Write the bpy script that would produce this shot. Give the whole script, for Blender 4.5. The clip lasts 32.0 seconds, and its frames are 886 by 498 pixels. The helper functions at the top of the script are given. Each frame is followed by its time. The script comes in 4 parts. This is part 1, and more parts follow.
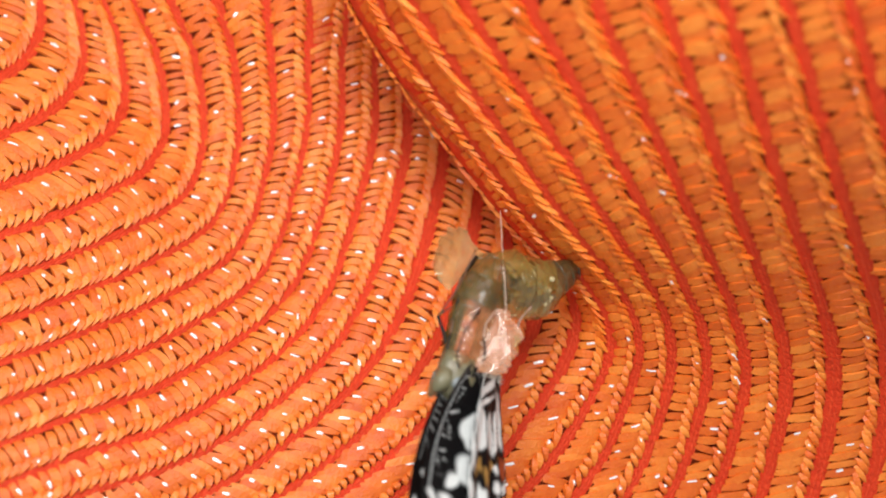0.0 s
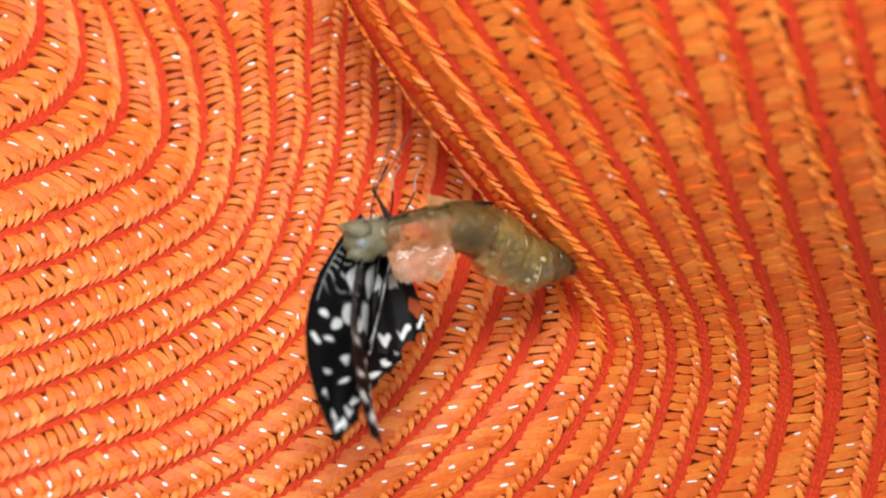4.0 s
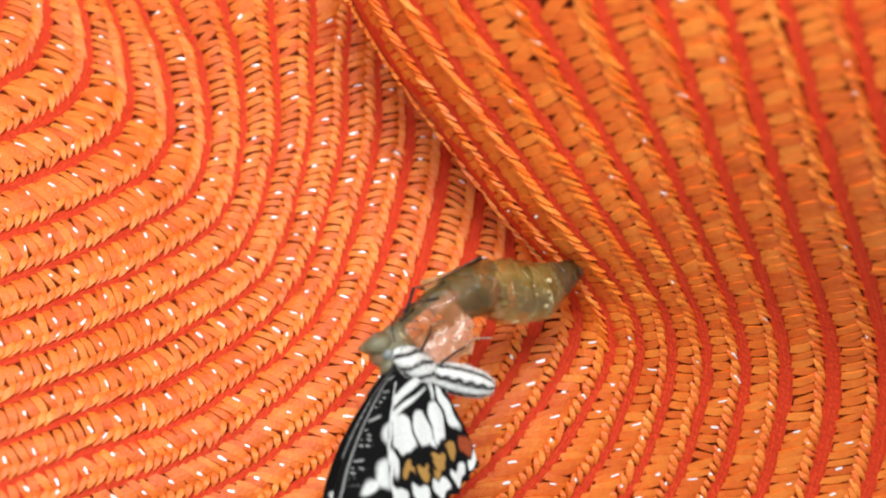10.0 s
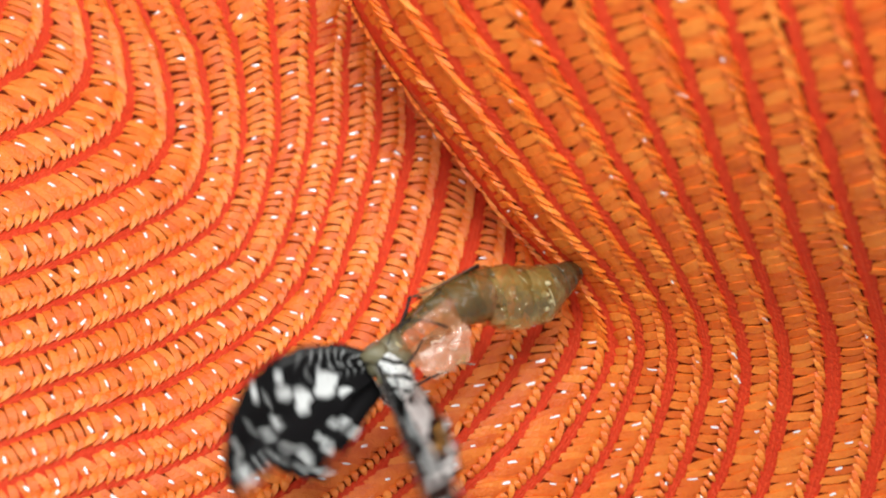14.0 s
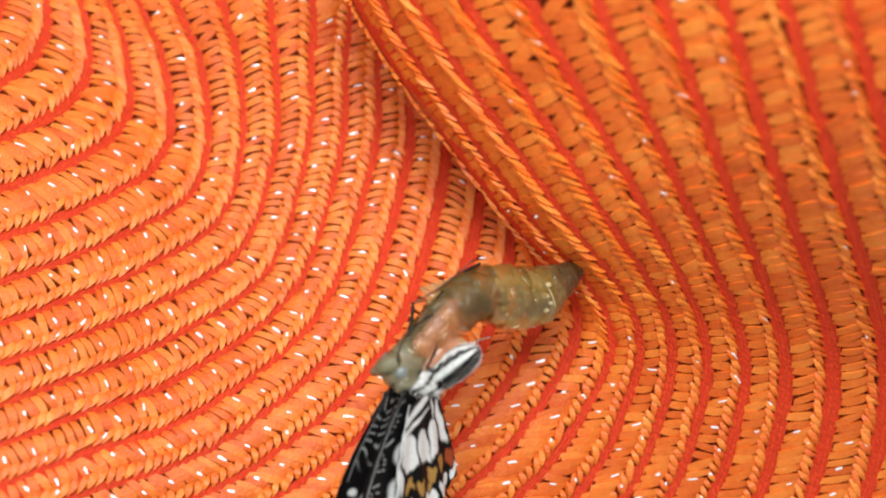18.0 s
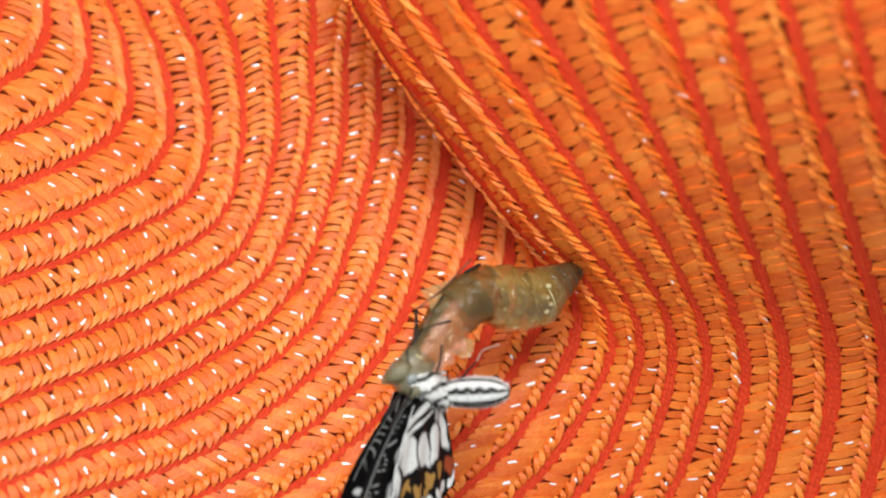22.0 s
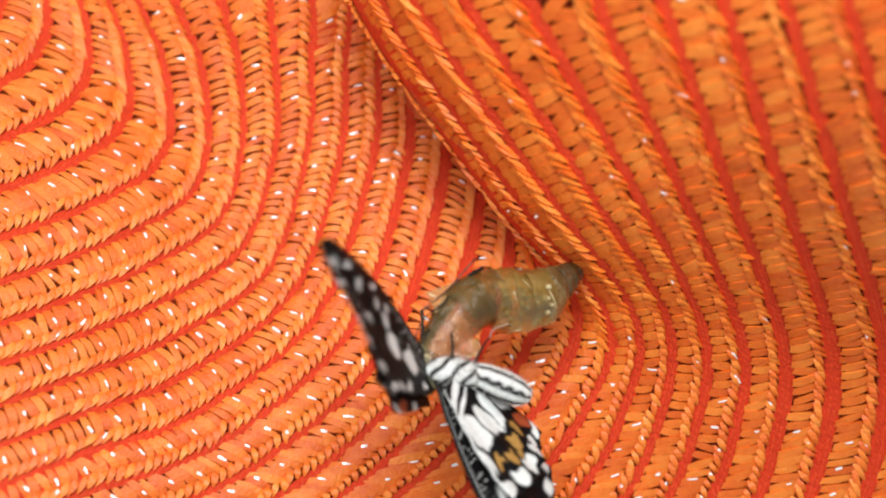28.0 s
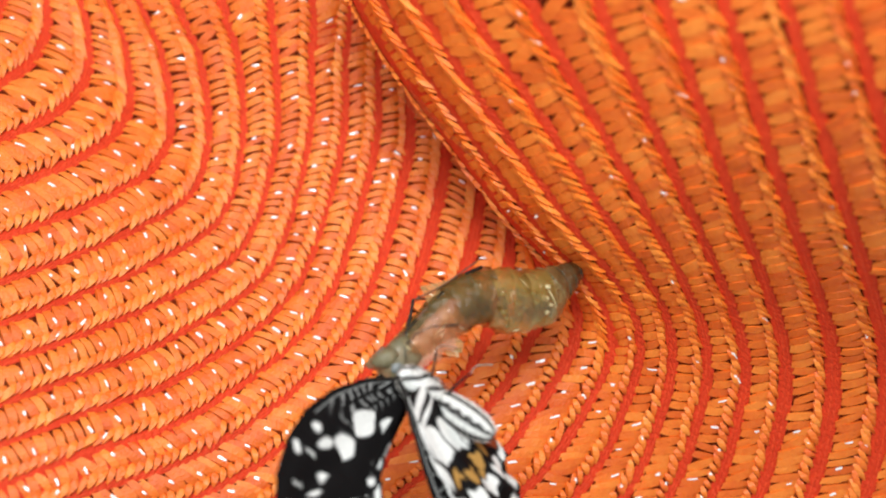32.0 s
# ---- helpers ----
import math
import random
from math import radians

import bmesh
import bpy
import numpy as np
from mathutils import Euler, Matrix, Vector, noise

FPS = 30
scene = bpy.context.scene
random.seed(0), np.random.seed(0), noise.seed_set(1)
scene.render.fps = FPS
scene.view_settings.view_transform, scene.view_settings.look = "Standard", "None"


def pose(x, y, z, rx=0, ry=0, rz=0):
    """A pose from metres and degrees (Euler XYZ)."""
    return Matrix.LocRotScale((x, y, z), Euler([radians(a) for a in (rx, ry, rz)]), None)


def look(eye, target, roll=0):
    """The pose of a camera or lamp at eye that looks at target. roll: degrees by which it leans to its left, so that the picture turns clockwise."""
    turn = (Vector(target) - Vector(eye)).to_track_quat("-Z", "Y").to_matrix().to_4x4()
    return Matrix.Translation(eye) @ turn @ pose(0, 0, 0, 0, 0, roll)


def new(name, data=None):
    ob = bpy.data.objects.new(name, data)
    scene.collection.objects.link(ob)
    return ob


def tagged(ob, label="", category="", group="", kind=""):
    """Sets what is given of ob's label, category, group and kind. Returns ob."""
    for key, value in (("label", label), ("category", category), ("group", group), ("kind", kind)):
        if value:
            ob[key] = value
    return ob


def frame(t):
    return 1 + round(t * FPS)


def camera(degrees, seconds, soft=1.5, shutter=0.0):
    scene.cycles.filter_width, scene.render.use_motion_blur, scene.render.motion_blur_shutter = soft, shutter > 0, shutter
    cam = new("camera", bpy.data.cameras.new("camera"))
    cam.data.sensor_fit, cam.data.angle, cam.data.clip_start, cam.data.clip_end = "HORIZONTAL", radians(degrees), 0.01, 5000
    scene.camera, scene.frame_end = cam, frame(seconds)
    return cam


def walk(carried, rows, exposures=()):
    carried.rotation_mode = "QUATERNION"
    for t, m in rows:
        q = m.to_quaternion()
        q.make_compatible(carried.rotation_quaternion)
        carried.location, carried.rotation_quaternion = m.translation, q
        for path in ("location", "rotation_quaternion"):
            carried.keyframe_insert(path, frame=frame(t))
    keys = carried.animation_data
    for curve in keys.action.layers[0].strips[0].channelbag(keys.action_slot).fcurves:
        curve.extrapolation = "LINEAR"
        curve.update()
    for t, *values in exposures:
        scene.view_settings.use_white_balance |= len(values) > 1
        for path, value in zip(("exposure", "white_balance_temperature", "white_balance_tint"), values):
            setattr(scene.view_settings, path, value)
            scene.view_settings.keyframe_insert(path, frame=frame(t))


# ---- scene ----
cam = camera(40, 32.0, soft=2.0, shutter=0.5)
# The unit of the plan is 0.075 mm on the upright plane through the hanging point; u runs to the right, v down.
UNIT, FAR = 0.000075, 0.16155


def place(u, v, depth=0.0):
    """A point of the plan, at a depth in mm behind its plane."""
    y = depth * 0.001
    s = UNIT * (FAR + y) / FAR
    return Vector(((u - 784) * s, y, (441 - v) * s))


NEAR_POSE = pose(0.0004, -FAR + 0.0016, 0.0, 90, 0, 0)
BACK_POSE = pose(0, -FAR, 0.0, 90, 0, 0)
walk(cam, [(0, NEAR_POSE), (7.9, NEAR_POSE), (8.5, BACK_POSE), (32, BACK_POSE)],
     exposures=[(0, 0.0), (32, 0.0)])
cam.data.dof.use_dof = True
cam.data.dof.focus_distance = FAR + 0.003
cam.data.dof.aperture_fstop = 14

# ---- light: a room with a bright lamp above the camera ----
world = bpy.data.worlds.new("room_light")
scene.world = world
world.use_nodes = True
world.node_tree.nodes["Background"].inputs[0].default_value = (0.97, 0.98, 1.0, 1)
world.node_tree.nodes["Background"].inputs[1].default_value = 0.47
lamp = bpy.data.lights.new("room_lamp", "AREA")
lamp.shape, lamp.size, lamp.size_y, lamp.energy, lamp.color = "RECTANGLE", 0.14, 0.12, 0.8, (0.98, 0.98, 1.0)
new("room_lamp", lamp).matrix_world = look((-0.01, -0.22, 0.105), (-0.004, 0.0, -0.012))


# ---- materials ----
def material(name):
    m = bpy.data.materials.new(name)
    m.use_nodes = True
    return m, m.node_tree, m.node_tree.nodes["Principled BSDF"]


def link(tree, a, b):
    tree.links.new(a, b)


def node(tree, kind, **values):
    n = tree.nodes.new(kind)
    for key, value in values.items():
        n.inputs[key].default_value = value
    return n


def ramp(tree, fac, stops):
    r = tree.nodes.new("ShaderNodeValToRGB")
    while len(r.color_ramp.elements) < len(stops):
        r.color_ramp.elements.new(0.5)
    for e, (p, c) in zip(r.color_ramp.elements, stops):
        e.position, e.color = p, (*c, 1)
    link(tree, fac, r.inputs[0])
    return r.outputs[0]


def surface(name, stops, scale, rough=0.5, bump=0.2, dist=0.0001, see=0.0, detail=6, spec=0.5, pieces=False, still=False, grade=None, coat=0.0):
    """A grained surface: colour stops along a noise at real size, fine relief, and, for pieces, a tone of its own for each."""
    m, tree, b = material(name)
    co = tree.nodes.new("ShaderNodeTexCoord")
    where = tree.nodes.new("ShaderNodeNewGeometry").outputs["Position"] if still else co.outputs["Object"]
    n = node(tree, "ShaderNodeTexNoise", Scale=scale, Detail=detail, Roughness=0.6)
    link(tree, where, n.inputs["Vector"])
    fac = n.outputs["Fac"]
    if pieces:
        isl, ob = tree.nodes.new("ShaderNodeNewGeometry"), tree.nodes.new("ShaderNodeObjectInfo")
        add = tree.nodes.new("ShaderNodeMath"); add.operation = "ADD"
        link(tree, isl.outputs["Random Per Island"], add.inputs[0]); link(tree, ob.outputs["Random"], add.inputs[1])
        fr = tree.nodes.new("ShaderNodeMath"); fr.operation = "FRACT"
        link(tree, add.outputs[0], fr.inputs[0])
        mix = node(tree, "ShaderNodeMix"); mix.inputs[0].default_value = 0.42
        link(tree, fac, mix.inputs[2]); link(tree, fr.outputs[0], mix.inputs[3])
        fac = mix.outputs[0]
    if grade:
        sep = tree.nodes.new("ShaderNodeSeparateXYZ")
        link(tree, co.outputs["Object"], sep.inputs[0])
        rng_x = node(tree, "ShaderNodeMapRange")
        rng_x.inputs[1].default_value, rng_x.inputs[2].default_value = grade
        link(tree, sep.outputs[0], rng_x.inputs[0])
        mixg = node(tree, "ShaderNodeMix"); mixg.inputs[0].default_value = 0.62
        link(tree, fac, mixg.inputs[2]); link(tree, rng_x.outputs[0], mixg.inputs[3])
        fac = mixg.outputs[0]
    link(tree, ramp(tree, fac, stops), b.inputs["Base Color"])
    b.inputs["Roughness"].default_value = rough
    b.inputs["Specular IOR Level"].default_value = spec
    b.inputs["Coat Weight"].default_value, b.inputs["Coat Roughness"].default_value = coat, 0.06
    b.inputs["Coat IOR"].default_value = 1.8
    fine = node(tree, "ShaderNodeTexNoise", Scale=scale * 4, Detail=4)
    link(tree, where, fine.inputs["Vector"])
    bp = node(tree, "ShaderNodeBump", Strength=bump, Distance=dist)
    link(tree, fine.outputs["Fac"], bp.inputs["Height"])
    link(tree, bp.outputs[0], b.inputs["Normal"])
    if see:
        t, mixs = tree.nodes.new("ShaderNodeBsdfTransparent"), tree.nodes.new("ShaderNodeMixShader")
        t.inputs[0].default_value = (1.0, 0.93, 0.8, 1)
        mixs.inputs[0].default_value = see
        link(tree, b.outputs[0], mixs.inputs[1]); link(tree, t.outputs[0], mixs.inputs[2])
        link(tree, mixs.outputs[0], tree.nodes["Material Output"].inputs["Surface"])
    return m


STRAW = surface("orange_paper_straw", [(0.15, (0.6, 0.08, 0.008)), (0.5, (0.76, 0.16, 0.016)), (0.85, (0.87, 0.272, 0.037))], 700, rough=0.42, spec=0.38, bump=0.8, dist=0.00022, pieces=True, still=True)
ROPE = surface("orange_twisted_straw", [(0.15, (0.68, 0.1, 0.01)), (0.5, (0.82, 0.185, 0.018)), (0.85, (0.91, 0.31, 0.044))], 700, rough=0.38, spec=0.46, bump=0.8, dist=0.00022, pieces=True, still=True)
BACKING = surface("red_orange_backing", [(0.25, (0.56, 0.032, 0.008)), (0.7, (0.76, 0.058, 0.013))], 900, rough=0.6, bump=1.0, dist=0.0003, spec=0.2, still=True)
THREAD = surface("red_sewing_thread", [(0.2, (0.6, 0.036, 0.009)), (0.8, (0.78, 0.075, 0.018))], 2500, rough=0.6, bump=0.5, spec=0.25, pieces=True)
# the shade in the gaps of the plait, put into a dark colour
GAP_SHADE = surface("painted_gap_shade", [(0.3, (0.05, 0.008, 0.003)), (0.8, (0.2, 0.024, 0.006))], 900, rough=0.9, bump=0.3, spec=0.03)
TINSEL = surface("white_tinsel", [(0.2, (0.85, 0.8, 0.76)), (0.8, (0.95, 0.93, 0.92))], 900, rough=0.2, bump=0.1, spec=0.9)
TAIL = surface("dark_olive_shell", [(0.2, (0.03, 0.016, 0.006)), (0.5, (0.12, 0.078, 0.026)), (0.8, (0.34, 0.26, 0.1))], 300, rough=0.2, bump=0.9, dist=0.0008, see=0.18, detail=6, grade=(0.0, 0.011), coat=0.7)
SHELL = surface("olive_papery_shell", [(0.3, (0.1, 0.06, 0.012)), (0.5, (0.3, 0.21, 0.05)), (0.7, (0.58, 0.48, 0.2))], 130, rough=0.1, bump=0.6, dist=0.0011, see=0.45, detail=2, coat=0.95)
FRONT = surface("tan_papery_shell", [(0.2, (0.034, 0.024, 0.006)), (0.5, (0.1, 0.07, 0.018)), (0.75, (0.22, 0.155, 0.05))], 200, rough=0.25, bump=0.8, dist=0.0008, see=0.3, detail=4, coat=0.25)
CLEAR = surface("clear_tan_shell", [(0.25, (0.2, 0.09, 0.03)), (0.5, (0.4, 0.18, 0.08)), (0.75, (0.55, 0.32, 0.18))], 200, rough=0.2, bump=0.7, dist=0.0006, see=0.7, detail=4, coat=0.2)
# pale torn rim and wrinkles, whitened to paint glints on the case too
RIM_AND_GLINT = surface("pale_rim_and_glint", [(0.3, (0.45, 0.38, 0.18)), (0.8, (0.7, 0.62, 0.38))], 900, rough=0.12, bump=0.3)
PINK = surface("pink_wing_sheath", [(0.25, (0.46, 0.18, 0.08)), (0.5, (0.6, 0.3, 0.18)), (0.8, (0.72, 0.46, 0.34))], 500, rough=0.25, bump=0.7, see=0.55, detail=8, coat=0.4)
CAP = surface("grey_green_head_case", [(0.25, (0.12, 0.105, 0.05)), (0.55, (0.22, 0.2, 0.11)), (0.8, (0.34, 0.33, 0.22))], 450, rough=0.35, bump=0.7, dist=0.0004, see=0.3, detail=8, coat=0.15)
EYE = surface("blue_grey_eye_cover", [(0.3, (0.16, 0.18, 0.17)), (0.8, (0.32, 0.36, 0.36))], 700, rough=0.2, bump=0.3, see=0.2)
VEIL = surface("clear_brown_membrane", [(0.3, (0.4, 0.24, 0.09)), (0.8, (0.6, 0.42, 0.2))], 500, rough=0.25, bump=0.5, see=0.55)
DARK = surface("black_cuticle", [(0.3, (0.006, 0.005, 0.004)), (0.8, (0.025, 0.02, 0.016))], 1500, rough=0.5, bump=0.5, spec=0.25)
CREAM = surface("cream_scales", [(0.3, (0.66, 0.63, 0.55)), (0.8, (0.85, 0.84, 0.8))], 1800, rough=0.7, bump=0.6)
PALE_SHIN = surface("pale_tan_leg", [(0.3, (0.3, 0.2, 0.14)), (0.8, (0.5, 0.38, 0.3))], 1500, rough=0.4, bump=0.4)
TARSUS = surface("brown_thin_leg", [(0.3, (0.07, 0.03, 0.015)), (0.8, (0.16, 0.07, 0.03))], 1500, rough=0.5, bump=0.4)
FILM = surface("thin_silk_film", [(0.3, (0.5, 0.16, 0.06)), (0.8, (0.66, 0.3, 0.14))], 500, rough=0.35, bump=0.5, see=0.72)
SILK = surface("pale_silk", [(0.3, (0.75, 0.6, 0.45)), (0.8, (0.9, 0.82, 0.7))], 1500, rough=0.4, bump=0.2)


def scales(name):
    """Wing scales: the pattern that the mesh carries, with a fine dusty grain."""
    m, tree, b = material(name)
    at = tree.nodes.new("ShaderNodeVertexColor")
    at.layer_name = "pattern"
    co = tree.nodes.new("ShaderNodeTexCoord")
    n = node(tree, "ShaderNodeTexNoise", Scale=2600, Detail=4)
    link(tree, co.outputs["Object"], n.inputs["Vector"])
    mul = tree.nodes.new("ShaderNodeMix"); mul.data_type, mul.blend_type = "RGBA", "MULTIPLY"
    mul.inputs[0].default_value = 0.35
    link(tree, at.outputs["Color"], mul.inputs[6])
    link(tree, ramp(tree, n.outputs["Fac"], [(0.3, (0.5, 0.5, 0.5)), (0.7, (1, 1, 1))]), mul.inputs[7])
    link(tree, mul.outputs[2], b.inputs["Base Color"])
    b.inputs["Roughness"].default_value = 0.55
    b.inputs["Specular IOR Level"].default_value = 0.1
    bp = node(tree, "ShaderNodeBump", Strength=0.4, Distance=0.00008)
    link(tree, n.outputs["Fac"], bp.inputs["Height"]); link(tree, bp.outputs[0], b.inputs["Normal"])
    return m


WING = scales("wing_scales")


# ---- mesh helpers ----
def part(name, bm, mat, parent, label="", smooth=True, m=None):
    me = bpy.data.meshes.new(name)
    bm.to_mesh(me); bm.free()
    if smooth:
        me.polygons.foreach_set("use_smooth", [True] * len(me.polygons))
    me.materials.append(mat)
    ob = new(name, me)
    ob.parent = parent
    if m is not None:
        ob.matrix_basis = m
    return tagged(ob, label)


def mesh_part(name, verts, faces, mat, parent, label="", smooth=True, kind=""):
    me = bpy.data.meshes.new(name)
    me.from_pydata(verts, [], faces)
    if smooth:
        me.polygons.foreach_set("use_smooth", [True] * len(me.polygons))
    me.materials.append(mat)
    ob = new(name, me)
    ob.parent = parent
    return tagged(ob, label, kind=kind)


def tube(points, radii, sides=16, squash=1.0, ends=True, rough=0.0, seed=0.0):
    """A closed tube along points; each radius in the same unit. squash flattens it across its second axis; rough dents it."""
    bm = bmesh.new()
    pts = [Vector(p) for p in points]
    rings = []
    side = None
    for i, (p, r) in enumerate(zip(pts, [float(r) for r in radii])):
        t = (pts[min(i + 1, len(pts) - 1)] - pts[max(i - 1, 0)]).normalized()
        if side is None:
            ref = Vector((0, 1, 0)) if abs(t.y) < 0.9 else Vector((0, 0, 1))
            side = ref
        side = (side - t * side.dot(t)).normalized()
        other = t.cross(side)
        ring = []
        for j in range(sides):
            a = 2 * math.pi * j / sides
            q = p + r * (math.cos(a) * side * squash + math.sin(a) * other)
            if rough:
                q += (q - p) * rough * noise.noise(q * 420 + Vector((seed, 0, 0)))
            ring.append(bm.verts.new(q))
        rings.append(ring)
    for a, b in zip(rings, rings[1:]):
        for j in range(sides):
            bm.faces.new((a[j], a[(j + 1) % sides], b[(j + 1) % sides], b[j]))
    if ends:
        bm.faces.new(rings[0][::-1]); bm.faces.new(rings[-1])
    bmesh.ops.recalc_face_normals(bm, faces=bm.faces)
    return bm


def smooth_line(points, n):
    """n points on a smooth curve through the points."""
    p = np.array([tuple(q) for q in points], float)
    p = np.vstack([2 * p[0] - p[1], p, 2 * p[-1] - p[-2]])
    out = []
    for t in np.linspace(0, len(points) - 1.0001, n):
        i, f = int(t) + 1, t - int(t)
        a, b, c, d = p[i - 1], p[i], p[i + 1], p[i + 2]
        out.append(0.5 * (2 * b + (c - a) * f + (2 * a - 5 * b + 4 * c - d) * f ** 2 + (3 * b - a - 3 * c + d) * f ** 3))
    return np.array(out)


# ---- the straw hat: a braid sewn round and round, folded in at the crease ----
# Guide rows of the braid: the row's number, then u, v and depth from its lower end round the bowl, past the crease, to its upper end.
GUIDES = {
    -6: [(-320, 130, -2), (-200, 120, 4), (-110, 95, 10), (-50, 60, 14), (-15, 20, 17), (0, -30, 19), (-5, -90, 20), (-30, -170, 18), (-80, -330, 14)],
    -1: [(-320, 590, -10), (-60, 510, -4), (130, 445, 4), (263, 385, 11), (335, 330, 16), (360, 240, 20), (345, 110, 21), (300, 0, 20), (170, -320, 16)],
    2: [(-320, 800, -14), (-60, 725, -10), (130, 660, -3), (300, 590, 6), (470, 470, 15), (537, 260, 20), (543, 110, 20), (546, 0, 19), (540, -320, 16)],
    5: [(-320, 1030, -18), (-60, 945, -14), (130, 870, -9), (380, 780, 0), (610, 580, 11), (708, 290, 20), (716, 130, 22), (728, 0, 23), (735, -320, 24)],
    8: [(-320, 1230, -18), (-60, 1150, -14), (200, 1070, -9), (560, 900, 0), (800, 680, 9), (888, 460, 16), (880, 260, 21), (868, 0, 25), (850, -320, 27)],
    10: [(-240, 1357, -10), (80, 1250, -7), (400, 1123, -3), (773, 900, 5), (960, 693, 9), (1003, 527, 9), (860, 350, 2), (618, 0, -3), (555, -320, -8)],
    11: [(-200, 1420, -6), (150, 1300, -4), (500, 1150, 0), (880, 900, 7), (1040, 700, 9), (1062, 558, 5), (905, 355, -3), (664, 0, -9), (575, -320, -12)],
    12: [(-100, 1480, -4), (300, 1330, -2), (650, 1150, 2), (980, 910, 9), (1100, 710, 9), (1114, 560, 3), (972, 362, -8), (722, 0, -15), (600, -320, -18)],
    16: [(200, 1600, 2), (700, 1450, 4), (1100, 1200, 7), (1300, 940, 12), (1365, 760, 9), (1372, 600, 2), (1268, 310, -18), (1158, 0, -30), (1050, -320, -36)],
    20: [(600, 1700, 4), (1100, 1500, 6), (1500, 1250, 9), (1690, 950, 12), (1745, 760, 8), (1745, 600, -2), (1680, 300, -26), (1600, 0, -38), (1500, -320, -44)],
}
STATIONS = 240
ROW_NUMBERS = np.array(sorted(GUIDES), float)
LINES = np.array([smooth_line([place(*p) for p in GUIDES[k]], STATIONS) for k in sorted(GUIDES)])


def slopes():
    """Slopes from guide to guide that never overshoot."""
    h = np.diff(ROW_NUMBERS)[:, None, None]
    d = np.diff(LINES, axis=0) / h
    m = np.zeros_like(LINES)
    m[0], m[-1] = d[0], d[-1]
    w1, w2 = 2 * h[1:] + h[:-1], h[1:] + 2 * h[:-1]
    same = d[:-1] * d[1:] > 0
    safe = np.where(same, w1 / np.where(same, d[:-1], 1) + w2 / np.where(same, d[1:], 1), 1)
    m[1:-1] = np.where(same, (w1 + w2) / safe, 0)
    return m


SLOPES = slopes()


def row_line(k):
    """The line at row number k (also between rows), at every station."""
    i = int(np.clip(np.searchsorted(ROW_NUMBERS, k, side="right") - 1, 0, len(ROW_NUMBERS) - 2))
    h = ROW_NUMBERS[i + 1] - ROW_NUMBERS[i]
    t = (k - ROW_NUMBERS[i]) / h
    return ((2 * t ** 3 - 3 * t ** 2 + 1) * LINES[i] + (t ** 3 - 2 * t ** 2 + t) * h * SLOPES[i]
            + (3 * t ** 2 - 2 * t ** 3) * LINES[i + 1] + (t ** 3 - t ** 2) * h * SLOPES[i + 1])


hat = new("straw_hat")
tagged(hat, "orange straw hat of sewn braid with tinsel flecks", "hat")
hat.location = place(784, 900, 10)
HAT_AT = np.array(hat.location)

# backing sheet, 0.3 mm behind the braid
fine = [row_line(k) for k in np.arange(-6, 19.76, 0.25)]
fine = np.array(fine)
along, across = np.gradient(fine, axis=1), np.gradient(fine, axis=0)
normals = np.cross(along, across)
normals /= np.linalg.norm(normals, axis=2, keepdims=True) + 1e-12
OUT = -1.0 if np.median(normals[:, :, 1]) > 0 else 1.0
normals *= OUT
sheet = fine - normals * 0.00028 - HAT_AT
nk, ns = sheet.shape[:2]
back = sheet - normals * 0.0012
vs = np.concatenate([sheet.reshape(-1, 3), back.reshape(-1, 3)])
fs = []
for i in range(nk - 1):
    for j in range(ns - 1):
        a = i * ns + j
        fs.append((a, a + 1, a + ns + 1, a + ns))
        a += nk * ns
        fs.append((a, a + ns, a + ns + 1, a + 1))
mesh_part("backing", vs.tolist(), fs, BACKING, hat, "red-orange woven backing between the rows")


def straw_shape(taper, arch, sections=6):
    """One flat straw, 1 long in x, 1 wide in y, 1 high in z: bevelled sides, ends tucked in. taper: how pointed; arch: how far it rises in the middle."""
    vs, fs = [], []
    for i in range(sections):
        x = i / (sections - 1)
        w = 0.5 * (1 - taper * abs(2 * x - 0.9) ** 1.6) * (1 - 0.1 * (i in (0, sections - 1)))
        h = math.sin(math.pi * (0.04 + 0.92 * x)) ** 0.3
        lift = arch * math.sin(math.pi * x) + 0.9 * h - 0.9
        for y, z in ((-1, -0.8), (-0.93, 0.0), (0.1, 0.12), (0.9, 0.16), (1, -0.7)):
            vs.append((x - 0.5 + 0.05 * y, y * w, lift + z))
    for i in range(sections - 1):
        for j in range(4):
            a = i * 5 + j
            fs.append((a, a + 5, a + 6, a + 1))
    return np.array(vs), fs


STRAW_VERTS, STRAW_FACES = straw_shape(0.2, 0.35)
LEAF_VERTS, LEAF_FACES = straw_shape(0.62, 0.5)
BEAD_VERTS = np.array([(-0.5, 0, -0.2), (-0.2, -0.5, 0), (-0.2, 0, 0.5), (-0.2, 0.5, 0), (0.25, -0.5, 0), (0.25, 0, 0.5), (0.25, 0.5, 0), (0.5, 0, -0.2)])
BEAD_FACES = [(0, 1, 2), (0, 2, 3), (1, 4, 5, 2), (2, 5, 6, 3), (4, 7, 5), (5, 7, 6)]
FLECK_VERTS = np.array([(-0.5, -0.4, 0), (-0.5, 0.3, 0.1), (0.5, -0.35, 0.05), (0.5, 0.4, 0), (0, -0.5, 0.35), (0, 0.5, 0.4)])
FLECK_FACES = [(0, 4, 5, 1), (4, 2, 3, 5)]
rng = random.Random(7)
straw_mesh = bpy.data.meshes.new("straw")
straw_mesh.from_pydata(STRAW_VERTS.tolist(), [], STRAW_FACES)
straw_mesh.materials.append(STRAW)
rope_mesh = bpy.data.meshes.new("straw")
